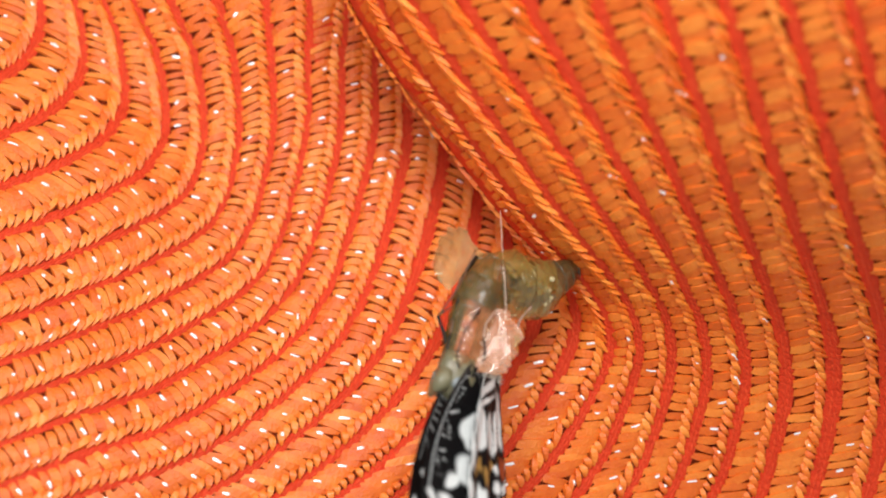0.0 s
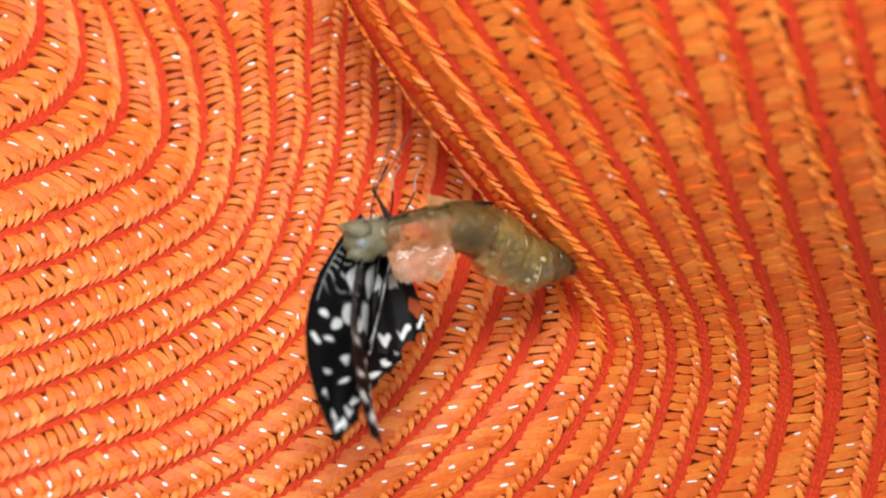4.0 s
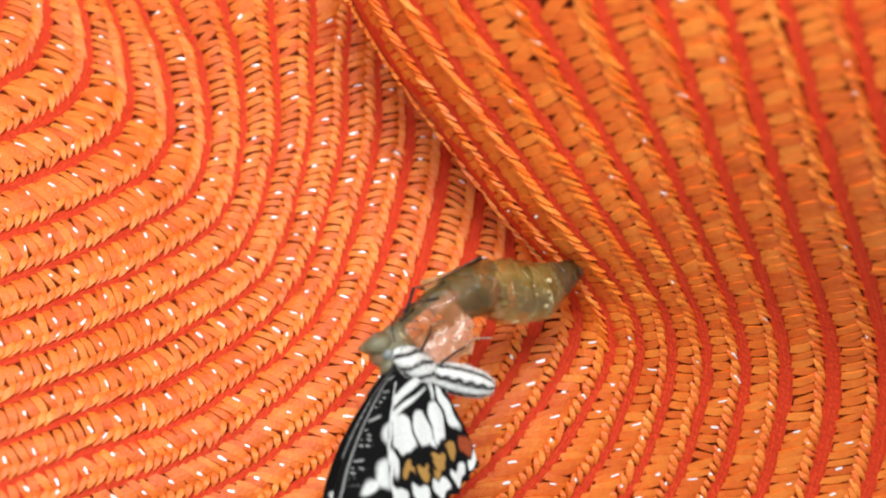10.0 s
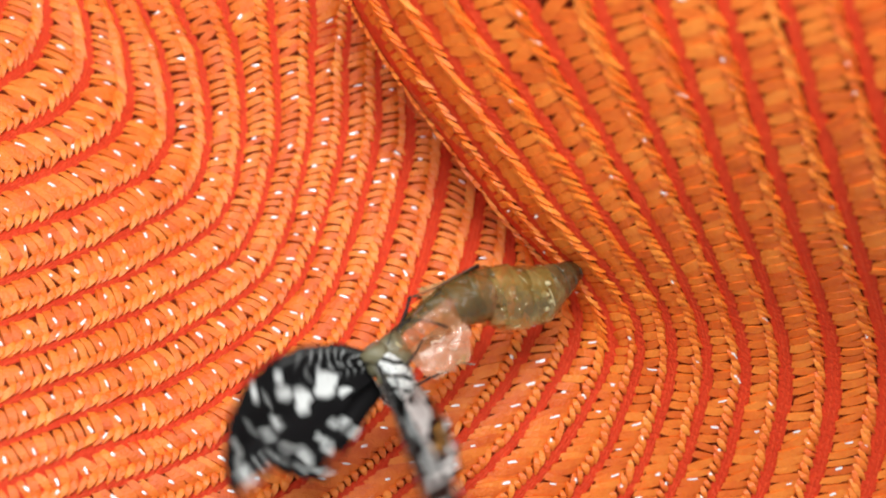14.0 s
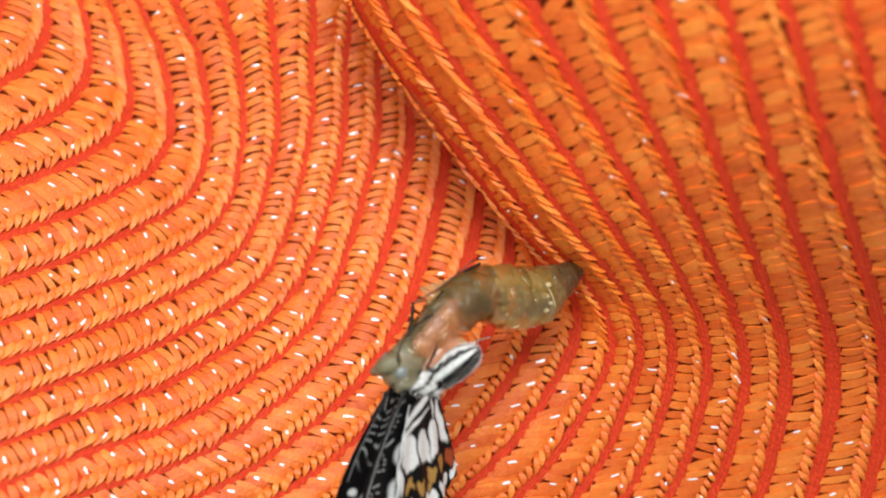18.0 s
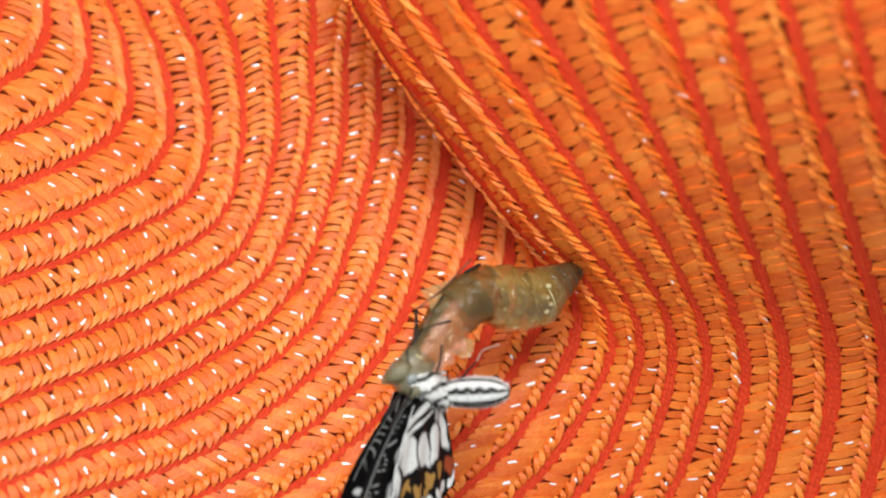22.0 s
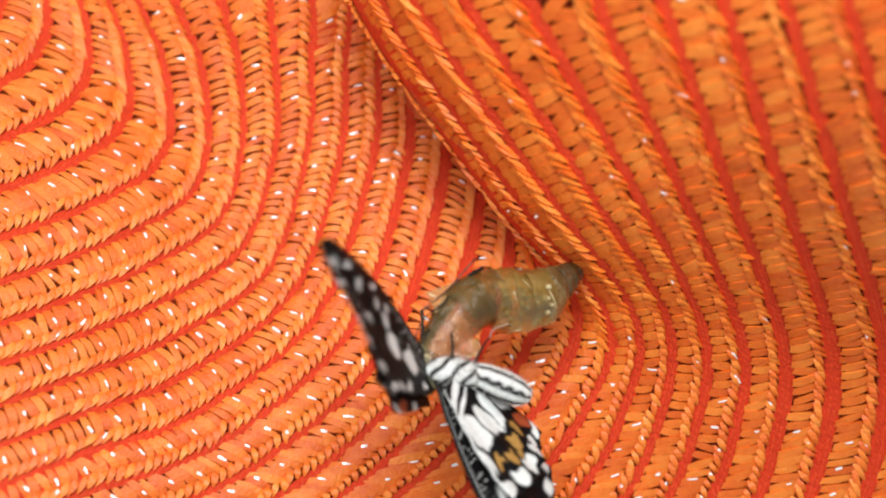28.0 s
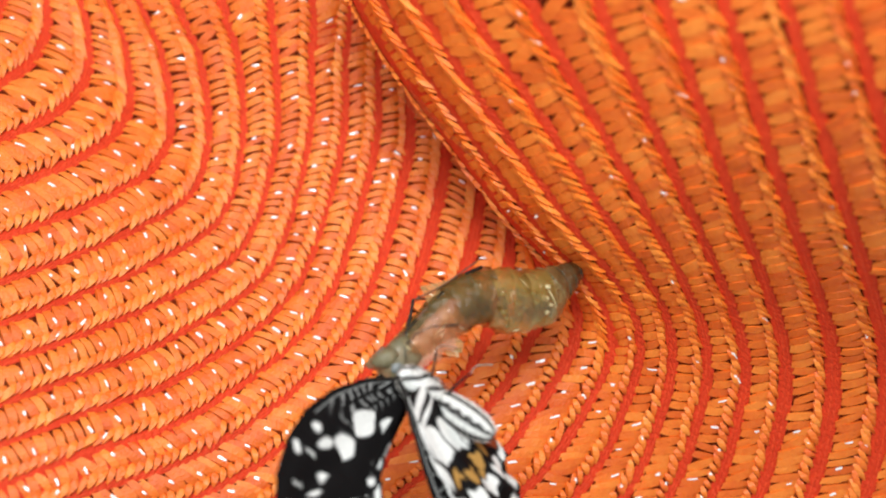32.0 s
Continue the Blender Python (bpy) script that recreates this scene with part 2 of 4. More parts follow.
rope_mesh.from_pydata(LEAF_VERTS.tolist(), [], LEAF_FACES)
rope_mesh.materials.append(ROPE)


ALONG = (np.arange(STATIONS) / STATIONS)[:, None]


def loose_at(k, far_on):
    """1 on the open bowl, 0 on the bulge past the crease."""
    return np.maximum(1 - np.clip((far_on - 0.3) / 0.3, 0, 1), min(1, max(0, (11.2 - k) / 2)))


def bare(k):
    """How much of a row its red seam takes, at every station: more where the row is pinched."""
    wide = np.linalg.norm(row_line(k + 1) - row_line(k), axis=1)[:, None]
    return 0.25 - 0.03 * loose_at(k, ALONG) + (0.17 if k < 11 else 0.08) * np.exp(-((ALONG - (0.66 if k < 11 else 0.56)) / 0.15) ** 2) * min(1, max(0.2, (k - 1) / 6)) + 0.42 * np.clip(1.3 - wide / 0.0034, 0, 1) * np.clip((0.8 - ALONG) / 0.12, 0.12, 1)


def split(k):
    """Where the two slants of a row meet."""
    return 0.7 + 0.05 * loose_at(k, ALONG)


def frames_along(k, f0, f1, step, wide=None):
    """Steps along the strip from f0 to f1 of row k's straw (below 0: of its red seam): middle, way along, way across, outward, width, place, step. wide: the step on the bulge."""
    a, b = row_line(k), row_line(k + 1)
    if np.all(np.asarray(f0) < 0):
        a, b = a + (b - a) * bare(k) * -f0, a + (b - a) * bare(k) * -f1
    else:
        a, b = a + (b - a) * (bare(k) + (1 - bare(k)) * f0), a + (b - a) * (bare(k) + (1 - bare(k)) * f1)
    mid = (a + b) / 2
    steps = (step + ((wide or step) - step) * (1 - loose_at(k, ALONG)))[:, 0]
    count = np.concatenate([[0], np.cumsum(np.linalg.norm(np.diff(mid, axis=0), axis=1) / ((steps[1:] + steps[:-1]) / 2))])
    q = np.arange(0.5 + rng.random() * 0.3, count[-1], 1.0)
    pick = lambda arr: np.stack([np.interp(q, count, arr[:, c]) for c in range(3)], 1)
    m, ac, al = pick(mid), pick(b - a), pick(np.gradient(mid, axis=0))
    width = np.linalg.norm(ac, axis=1)
    al /= np.linalg.norm(al, axis=1)[:, None]
    ac /= width[:, None] + 1e-12
    n = np.cross(al, ac)
    n /= np.linalg.norm(n, axis=1)[:, None] + 1e-12
    n *= OUT
    return zip(m, al, ac, n, width, np.interp(q, count, np.arange(STATIONS) / STATIONS), np.interp(q, count, steps))


def turned(al, ac, n, angle):
    """Axes of a piece whose long way is turned by angle from across towards along."""
    x = math.cos(angle) * ac + math.sin(angle) * al
    y = np.cross(n, x)
    return x, y / np.linalg.norm(y), n


single = 0
for k in range(-6, 20):
    verts, faces = [], []
    rverts, rfaces, tverts, tfaces, fverts, ffaces = [], [], [], [], [], []
    singles = []
    count = 0

    def put(vs, fs, base, bf, m, x, y, n, sx, sy, sz):
        o = len(vs)
        vs.extend((m + base[:, :1] * sx * x + base[:, 1:2] * sy * y + base[:, 2:] * sz * n - HAT_AT).tolist())
        fs.extend([tuple(o + i for i in f) for f in bf])

    for col, (f0, f1, step, wide, angle, high) in enumerate(((0.0, split(k), 0.00122, 0.0015, 0.16, 0.0006), (split(k) - 0.04, 1.0, 0.00122, 0.0013, -0.95, 0.0006))):
        beat = rng.randrange(3)
        for m, al, ac, n, w, far_on, pitch in frames_along(k, f0, f1, step, wide):
            if w < 0.0004:
                continue
            count += 1
            lean = float(loose_at(k, far_on))
            tw = angle - (0.2 * (1 - lean) if col else 0) + rng.gauss(0, 0.16 - 0.03 * lean) + (0.06 + 0.16 * lean if col == 0 else 0.14 * lean)
            x, y, z = turned(al, ac, n, tw)
            sx = max(pitch * 1.6 * col, w / max(0.5, math.cos(tw))) * rng.uniform(0.96, 1.1) * (1.12 if col else 1.04)
            sy, sz = pitch * (rng.uniform(0.82, 1.14) + 0.1 * (1 - lean) - (0.17 * math.exp(-((far_on - 0.66) / 0.16) ** 2) if k < 11 else 0.13 * math.exp(-((far_on - 0.54) / 0.12) ** 2)) if col == 0 else rng.uniform(0.74, 0.98) * (0.76 + 0.24 * lean)), high * rng.uniform(0.8, 1.3) * min(1, w / 0.0015) * (0.6 + 0.4 * lean if col == 0 else 1.45 - 0.5 * lean)
            if w < 0.001:                                  # pinched rows lie along their own way
                x, y, z = turned(al, ac, n, (-1.3 if col else 1.35) + rng.gauss(0, 0.06))
                sx, sy = pitch * 1.6, w * 1.05
            m = m + z * rng.uniform(-0.0001, 0.00016) + ac * rng.gauss(0, 0.0001)
            z = z + (0.2 + 0.12 * rng.gauss(0, 1)) * al + 0.12 * rng.gauss(0, 1) * ac
            z /= np.linalg.norm(z)
            u, v = m[0] / UNIT + 784, 441 - m[2] / UNIT
            if 4 <= k <= 10 and single < 300 and 640 < u < 1060 and 480 < v < 700:
                ob = bpy.data.objects.new("straw", straw_mesh if col == 0 else rope_mesh)
                mm = Matrix.Identity(4)
                p = m - HAT_AT
                for r in range(3):
                    mm[r][0], mm[r][1], mm[r][2], mm[r][3] = x[r] * sx, y[r] * sy, z[r] * sz, p[r]
                singles.append((ob, mm))
                single += 1
            else:
                put(*((verts, faces, STRAW_VERTS, STRAW_FACES) if col == 0 else (rverts, rfaces, LEAF_VERTS, LEAF_FACES)), m, x, y, z, sx, sy, sz)
            # one tinsel strand runs in the plait and shows at every third straw
            if (count + beat) % 3 == 0 and rng.random() < ((0.9 * lean + 0.06 if col == 0 else 0.28 * (1 - lean) + 0.1) * (1 - 0.6 * math.exp(-((far_on - 0.72) / 0.16) ** 2))):
                fx, fy, fz = turned(al, ac, n, tw + rng.gauss(0, 0.12))
                put(fverts, ffaces, FLECK_VERTS, FLECK_FACES, m + z * (sz * 0.35 + 0.00005) + al * pitch * 0.3 + ac * w * rng.uniform(-0.22, 0.22), fx, fy, fz + 0.3 * rng.gauss(0, 1) * al, rng.uniform(0.0006, 0.0014), rng.uniform(0.00024, 0.00046), 0.00025)
    # sheet beneath the straws whose dark colour stands for shade in the gaps
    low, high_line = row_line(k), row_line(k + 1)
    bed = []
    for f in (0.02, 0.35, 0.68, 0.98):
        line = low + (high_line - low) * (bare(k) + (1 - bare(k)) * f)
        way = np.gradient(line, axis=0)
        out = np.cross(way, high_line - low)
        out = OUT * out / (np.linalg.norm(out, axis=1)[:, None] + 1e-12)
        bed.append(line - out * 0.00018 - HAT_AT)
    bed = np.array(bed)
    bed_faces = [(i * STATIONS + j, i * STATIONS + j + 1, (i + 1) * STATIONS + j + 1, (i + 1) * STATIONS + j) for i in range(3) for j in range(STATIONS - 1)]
    for off in (0.3, 0.62):
        for m, al, ac, n, w, far_on, pitch in frames_along(k, -off, -off - 0.2, 0.0011):
            x, y, z = turned(al, ac, n, math.pi / 2 + rng.gauss(0.18, 0.1))
            put(tverts, tfaces, BEAD_VERTS, BEAD_FACES, m - n * 0.00022, x, y, z, 0.00135, 0.00026, 0.00022)
    me = bpy.data.meshes.new("braid")
    me.from_pydata(verts + rverts, [], faces + [tuple(i + len(verts) for i in f) for f in rfaces])
    me.polygons.foreach_set("material_index", [0] * len(faces) + [1] * len(rfaces))
    me.materials.append(STRAW); me.materials.append(ROPE)
    row = new("braid", me)
    row.parent = hat
    tagged(row, kind="stuff")
    for ob, mm in singles:
        scene.collection.objects.link(ob)
        ob.parent = row
        ob.matrix_basis = mm
    mesh_part("seam_thread", tverts, tfaces, THREAD, row, "red sewing thread", kind="stuff")
    mesh_part("gap_shade", bed.reshape(-1, 3).tolist(), bed_faces, GAP_SHADE, row, "dark sheet under the straws, painted as the shade in their gaps")
    mesh_part("tinsel", fverts, ffaces, TINSEL, row, "glinting white tinsel flecks", smooth=False, kind="stuff")


# ---- the pupal case, hung by its tail in the crease ----
MM = 0.001
HANG = place(1035, 468, 1)
pupal_case = new("pupal_case")
pupal_case.location = HANG
tagged(pupal_case, "split olive-brown papery pupal case hanging by its tail from the hat", "pupal case")


def shell(name, profile, mat, parent, label="", seed=0.0):
    """A hollow-looking shell along x: stations of (x, radius, height of the axis) in mm, smoothed."""
    line = smooth_line([(x, r, z) for x, r, z in profile], len(profile) * 5)
    bm = tube([(x * MM, 0, z * MM) for x, r, z in line], [r * MM for x, r, z in line], 28, 0.92, True, 0.12, seed)
    return part(name, bm, mat, parent, label)


def band(name, x, r, z, thick, mat, parent, label=""):
    """A raised ring round the shell at x."""
    bm = bmesh.new()
    n, m = 28, 6
    rings = []
    for i in range(n):
        a = 2 * math.pi * i / n
        ring = []
        for j in range(m):
            b = 2 * math.pi * j / m
            rr = (r + thick * math.cos(b)) * (1 + 0.02 * math.sin(5 * a + x))
            ring.append(bm.verts.new(((x + thick * 1.3 * math.sin(b)) * MM, rr * math.cos(a) * 0.92 * MM, (z + rr * math.sin(a)) * MM)))
        rings.append(ring)
    for i in range(n):
        for j in range(m):
            bm.faces.new((rings[i][j], rings[(i + 1) % n][j], rings[(i + 1) % n][(j + 1) % m], rings[i][(j + 1) % m]))
    bmesh.ops.recalc_face_normals(bm, faces=bm.faces)
    return part(name, bm, mat, parent, label)


tail_case = shell("tail_case", [(-0.4, 0.25, 0.3), (0.6, 0.6, 0.2), (2.2, 1.45, 0), (4.4, 2.3, -0.2), (6.6, 3.05, -0.35), (9.0, 3.65, -0.5), (9.8, 3.6, -0.5)], TAIL, pupal_case, "dark olive segmented tail of the case", seed=1)
for x, r in ((1.7, 1.18), (3.3, 1.88), (5.0, 2.5), (6.9, 3.12)):
    band("segment_ring", x, r, -0.25, 0.1, TAIL, tail_case)
band("torn_edge", 8.9, 3.64, -0.5, 0.075, RIM_AND_GLINT, tail_case, "pale torn rim")


def ring_case(name, r0, r1, back, side, label, seed, drop):
    """A short open stretch of the case along x, 3.8 mm long, dented and ragged: back is the skin over the spine, side the skin round the rest."""
    bm = bmesh.new()
    sides, cuts = 40, 9
    rings = []
    for i in range(cuts):
        f = i / (cuts - 1)
        ring = []
        for k in range(sides):
            a = 2 * math.pi * k / sides
            way = Vector((0, math.cos(a), math.sin(a)))
            r = (r0 + (r1 - r0) * f) * (1 + 0.09 * noise.noise(way * 1.6 + Vector((f * 1.3, seed, 0))) + 0.05 * noise.noise(way * 5 + Vector((f * 5, seed, 4))))
            x = 3.8 * (f - 0.5) + 0.3 * (noise.noise(way * 2.2 + Vector((seed, 9, 0))) if i in (0, cuts - 1) else 0)
            ring.append(bm.verts.new((x * MM, r * math.cos(a) * 0.92 * MM, (r * math.sin(a) - drop) * MM)))
        rings.append(ring)
    for a, b in zip(rings, rings[1:]):
        for k in range(sides):
            face = bm.faces.new((a[k], a[(k + 1) % sides], b[(k + 1) % sides], b[k]))
            ang = 2 * math.pi * (k + 0.5) / sides
            face.material_index = int(math.sin(ang) < 0.45 + 0.25 * noise.noise(Vector((math.cos(ang), seed * 3.1, 2))))
    bmesh.ops.recalc_face_normals(bm, faces=bm.faces)
    ob = part(name, bm, back, pupal_case, label)
    ob.data.materials.append(side)
    return ob


# from the tail's torn rim round the bend to the head: radii in mm at the joints between the rings
RADII = (3.75, 4.1, 4.15, 3.6, 3.3, 3.15, 2.9, 2.6, 2.35, 2.2)
case_rings = []
for i, (r0, r1) in enumerate(zip(RADII, RADII[1:])):
    kind = "belly_ring" if i < 3 else "bend_ring" if i < 5 else "front_ring"
    skin = {"belly_ring": (SHELL, SHELL, "glossy yellow-olive middle of the case"), "bend_ring": (FRONT, FRONT, "dark olive-brown bend of the case"),
            "front_ring": (FRONT, CLEAR, "papery front of the case, clear at its sides")}[kind]
    case_rings.append(ring_case(kind, r0, r1, *skin, 3.0 + i * 1.7, (0.45, 0.85, 0.6, 0.15)[i] if i < 4 else 0.0))
rng_b = random.Random(3)
for i in range(18):                                    # blisters and dried wrinkles in the skin; the pale ones also paint in glints
    host, r = case_rings[i % 3], RADII[i % 3]
    x, a = rng_b.uniform(-1.5, 1.5), rng_b.uniform(-1.0, 0.4)
    bm = bmesh.new()
    bmesh.ops.create_icosphere(bm, subdivisions=2, radius=1)
    grow = rng_b.uniform(0.7, 1.15)
    for v in bm.verts:
        v.co = Vector((v.co.x * 0.5, v.co.y * 0.24, v.co.z * 0.38)) * MM * grow * (1 + 0.35 * noise.noise(v.co * 2 + Vector((i, 0, 0))))
    part("blister", bm, RIM_AND_GLINT if i % 3 == 0 else SHELL, host, "", m=pose(x * MM, r * 0.92 * math.cos(a) * MM, (r * math.sin(a) - (0.45, 0.85, 0.6)[i % 3]) * MM, math.degrees(a)))
for i in range(16):
    host, r = (case_rings[i % 3], RADII[i % 3] * 1.03) if i < 13 else (tail_case, 2.75)
    x, a, turn_by = rng_b.uniform(-1.2, 1.2) + (7.0 if i >= 13 else 0), rng_b.uniform(-1.2, 0.9), rng_b.uniform(-1.5, 1.5)
    line = []
    for j in range(7):
        q = (j - 3) * rng_b.uniform(0.1, 0.26)
        xx, aa = x + q * math.cos(turn_by) + rng_b.gauss(0, 0.07), a + q * math.sin(turn_by) * 0.35 + rng_b.gauss(0, 0.025)
        line.append((xx * MM, r * 0.92 * math.cos(aa) * MM, (r * math.sin(aa) - (0.45 if i >= 13 else (0.45, 0.85, 0.6)[i % 3])) * MM))
    part("wrinkle", tube(line, [0.015 * MM, 0.04 * MM, 0.06 * MM, 0.06 * MM, 0.05 * MM, 0.04 * MM, 0.015 * MM], 6), RIM_AND_GLINT if i % 2 == 0 else SHELL, host, "thin wrinkle, the pale ones doubling as painted glints")
for i, ob in enumerate(case_rings[3:], 3):             # the dark line down the back, a stretch on each ring
    r0, r1 = RADII[i], RADII[i + 1]
    line = [((2.5 * (f - 0.5)) * MM, (0.4 if i < 5 else 1.4) * MM, ((r0 + (r1 - r0) * f) * (0.97 if i < 5 else 0.8)) * MM) for f in (0, 0.25, 0.5, 0.75, 1)]
    part("dorsal_line", tube(line, [0.2 * MM] * 5, 8, squash=1.3), DARK if i % 2 else TARSUS, ob, "dark line along the back")


def flap(name, length, wide, mat, parent, label, seed, hump=0.8):
    """A thin curled sheet with a torn edge, along x and down from its upper edge."""
    bm = bmesh.new()
    nx, nz = 22, 14
    rows = []
    for side in (0, 1):
        grid = []
        for i in range(nx):
            a = i / (nx - 1)
            deep = wide * (0.35 + 0.65 * math.sin(math.pi * (0.1 + 0.8 * a)) ** 0.8) * (1 + 0.28 * noise.noise(Vector((a * 5, seed, 0))) + 0.14 * noise.noise(Vector((a * 17, seed, 3))))
            col = []
            for j in range(nz):
                b = j / (nz - 1)
                y = hump * math.sin(math.pi * b * 0.8) + 0.35 * noise.noise(Vector((a * 4, b * 4, seed)))
                col.append(bm.verts.new((length * a * MM, (y + side * 0.08) * MM, -deep * b * MM)))
            grid.append(col)
        rows.append(grid)
    for i in range(nx - 1):
        for j in range(nz - 1):
            f, g = rows
            bm.faces.new((f[i][j], f[i + 1][j], f[i + 1][j + 1], f[i][j + 1]))
            bm.faces.new((g[i][j], g[i][j + 1], g[i + 1][j + 1], g[i + 1][j]))
    bmesh.ops.recalc_face_normals(bm, faces=bm.faces)
    return part(name, bm, mat, parent, label)


sheath = flap("wing_sheath", 8.2, 5.4, PINK, pupal_case, "torn pink translucent wing sheath", 2.0)
inner = flap("wing_sheath", 6.5, 4.2, PINK, pupal_case, "torn pink translucent wing sheath", 6.0, 0.5)
chip = flap("torn_tip", 2.6, 1.9, VEIL, pupal_case, "clear torn scrap", 11.0, 0.2)
rng_p = random.Random(8)
for i in range(7):                                     # pale creases in the sheath
    a, b = rng_p.uniform(0.8, 6.5), rng_p.uniform(0.8, 3.4)
    line = [((a + 0.45 * k + rng_p.gauss(0, 0.12)) * MM, 1.0 * MM, (-b - 0.25 * k * rng_p.uniform(-1, 1)) * MM) for k in range(5)]
    part("crease", tube(line, [0.02 * MM, 0.06 * MM, 0.07 * MM, 0.05 * MM, 0.02 * MM], 6), SILK, sheath, "pale crease")

# the head end of the case: an angular cap with two blunt horns
bm = tube([(x * MM, 0, z * MM) for x, z in ((-2.6, 0.2), (-1.4, 0.2), (0.2, 0), (1.3, -0.1), (2.0, -0.1), (2.6, 0.0))],
          [r * MM for r in (2.2, 2.35, 2.25, 1.8, 1.3, 0.6)], 24, 0.95, True, 0.12, 14)
for v in bm.verts:                                     # squared off, with flat cheeks
    a = math.atan2(v.co.z, v.co.y)
    k = 1 / max(abs(math.cos(a)), abs(math.sin(a)))
    v.co.y, v.co.z = v.co.y * (1 + 0.55 * (k - 1)), v.co.z * (1 + 0.55 * (k - 1))
head_case = part("head_case", bm, CAP, pupal_case, "grey-green translucent head end of the case")
for y, z, up in ((1.1, 1.0, 1.9), (-1.1, 1.0, 1.9), (0.9, -1.3, -1.8)):
    part("horn", tube([(0.0, y * 0.8 * MM, z * MM), (1.5 * MM, y * 1.1 * MM, z * 1.3 * MM), (2.2 * MM, y * 1.2 * MM, up * 0.9 * MM), (2.8 * MM, y * 1.2 * MM, up * 1.05 * MM)], [1.5 * MM, 1.2 * MM, 0.75 * MM, 0.25 * MM], 10, rough=0.3, seed=y), CAP, head_case, "pointed horn")
for y, z in ((1.75, -0.5), (0.6, 1.9)):
    bm = bmesh.new()
    bmesh.ops.create_icosphere(bm, subdivisions=3, radius=1)
    for v in bm.verts:
        v.co = Vector((v.co.x * 1.05, v.co.y * 0.4, v.co.z * 0.75)) * MM * (1 + 0.12 * noise.noise(v.co * 2))
    part("eye_cover", bm, EYE, head_case, "blue-grey rounded eye cover", m=pose(0.6 * MM, y * MM, z * MM, 40 if z > 0 else 0))
for k in range(4):                                     # ragged pale collar where the head broke open
    line = [((-1.9 + 0.25 * math.sin(q * 5 + k)) * MM, 2.25 * math.cos(k * 1.5 + q) * MM, 2.25 * math.sin(k * 1.5 + q) * MM) for q in np.linspace(0, 1.3, 8)]
    part("collar", tube(line, [0.05 * MM, 0.1 * MM, 0.14 * MM, 0.12 * MM, 0.13 * MM, 0.1 * MM, 0.08 * MM, 0.03 * MM], 6), RIM_AND_GLINT, head_case, "ragged pale collar")

loose_flap = flap("loose_flap", 7.5, 6.0, VEIL, pupal_case, "clear brown loose scrap of shell", 21.0, 1.0)

# silk spun over the crease
film = new("silk_film")
tagged(film, "thin hazy brown silk film spun along the crease", "silk film")
film.location = place(930, 380, 0)
bm = bmesh.new()
edge_a = smooth_line([place(704, 168, 3), place(790, 264, 3), place(862, 340, 3), place(932, 400, 3), place(1006, 458, 1)], 40)
edge_b = smooth_line([place(728, 160, -5), place(810, 248, -4.5), place(886, 325, -3.5), place(955, 380, -3), place(1030, 440, -1)], 40)
cols = []
for a, b in zip(edge_a, edge_b):
    col = []
    for j in range(9):
        p = a + (b - a) * j / 8
        q = Vector(p) - film.location
        q.y += 0.0006 * noise.noise(Vector(p) * 900)
        col.append(bm.verts.new(q))
    cols.append(col)
for a, b in zip(cols, cols[1:]):
    for j in range(8):
        bm.faces.new((a[j], b[j], b[j + 1], a[j + 1]))
part("web", bm, FILM, film, "hazy brown silk web")

# silk pad in the crease and the broken girdle
bm = bmesh.new()
bmesh.ops.create_icosphere(bm, subdivisions=3, radius=1)
for v in bm.verts:
    v.co = Vector((v.co.x * 1.6, v.co.y * 1.2, v.co.z * 1.3)) * MM * (1 + 0.35 * noise.noise(v.co * 3))
silk_pad = part("silk_pad", bm, BACKING, None, "", m=pose(*(HANG + Vector((0.0009, 0.0012, 0.0004)))))
tagged(silk_pad, "small tuft of silk in the crease of the hat", "silk pad")
girdle = new("silk_girdle")
girdle.location = place(889, 355, 3)
tagged(girdle, "fine pale silk thread of the broken girdle", "silk thread")
line = smooth_line([place(889, 355, 3) - girdle.location, place(893, 430, -6) - girdle.location, place(899, 520, -14) - girdle.location, place(899, 565, -15) - girdle.location], 20)
thread = part("strand", tube(line, [0.045 * MM] * 20, 6), SILK, girdle)


# ---- the butterfly, its head still caught in the case ----
butterfly = new("butterfly")
tagged(butterfly, "black and cream spotted swallowtail butterfly struggling out of its case", "butterfly")
BLACK, PALE, OCHRE, RUST = (np.array(c) for c in ((0.005, 0.0045, 0.0045), (0.74, 0.76, 0.72), (0.42, 0.23, 0.06), (0.32, 0.06, 0.02)))


def painted(name, verts, faces, colours, parent, label=""):
    ob = mesh_part(name, verts, faces, WING, parent, label)
    layer = ob.data.color_attributes.new("pattern", "FLOAT_COLOR", "POINT")
    layer.data.foreach_set("color", np.concatenate([colours, np.ones((len(colours), 1))], 1).ravel())
    return ob


def mixed(base, colour, mask):
    return base * (1 - mask[..., None]) + colour * mask[..., None]


def soft(d, w):
    """1 where d is below 0, falling to 0 over w."""
    return np.clip(0.5 - d / w, 0, 1)


def spots(s, f, rows):
    d = np.full(s.shape, 9.0)
    s, f = s + 0.009 * np.sin(f * 26 + s * 31), f + 0.022 * np.sin(s * 43 + f * 9)
    for cs, cf, rs, rf, lean in rows:
        a, b = s - cs, f - cf
        a, b = a + lean * b, b
        d = np.minimum(d, (np.sqrt((a / rs) ** 2 + (b / rf) ** 2) - 1) * min(rs, rf * 0.5))
    return d


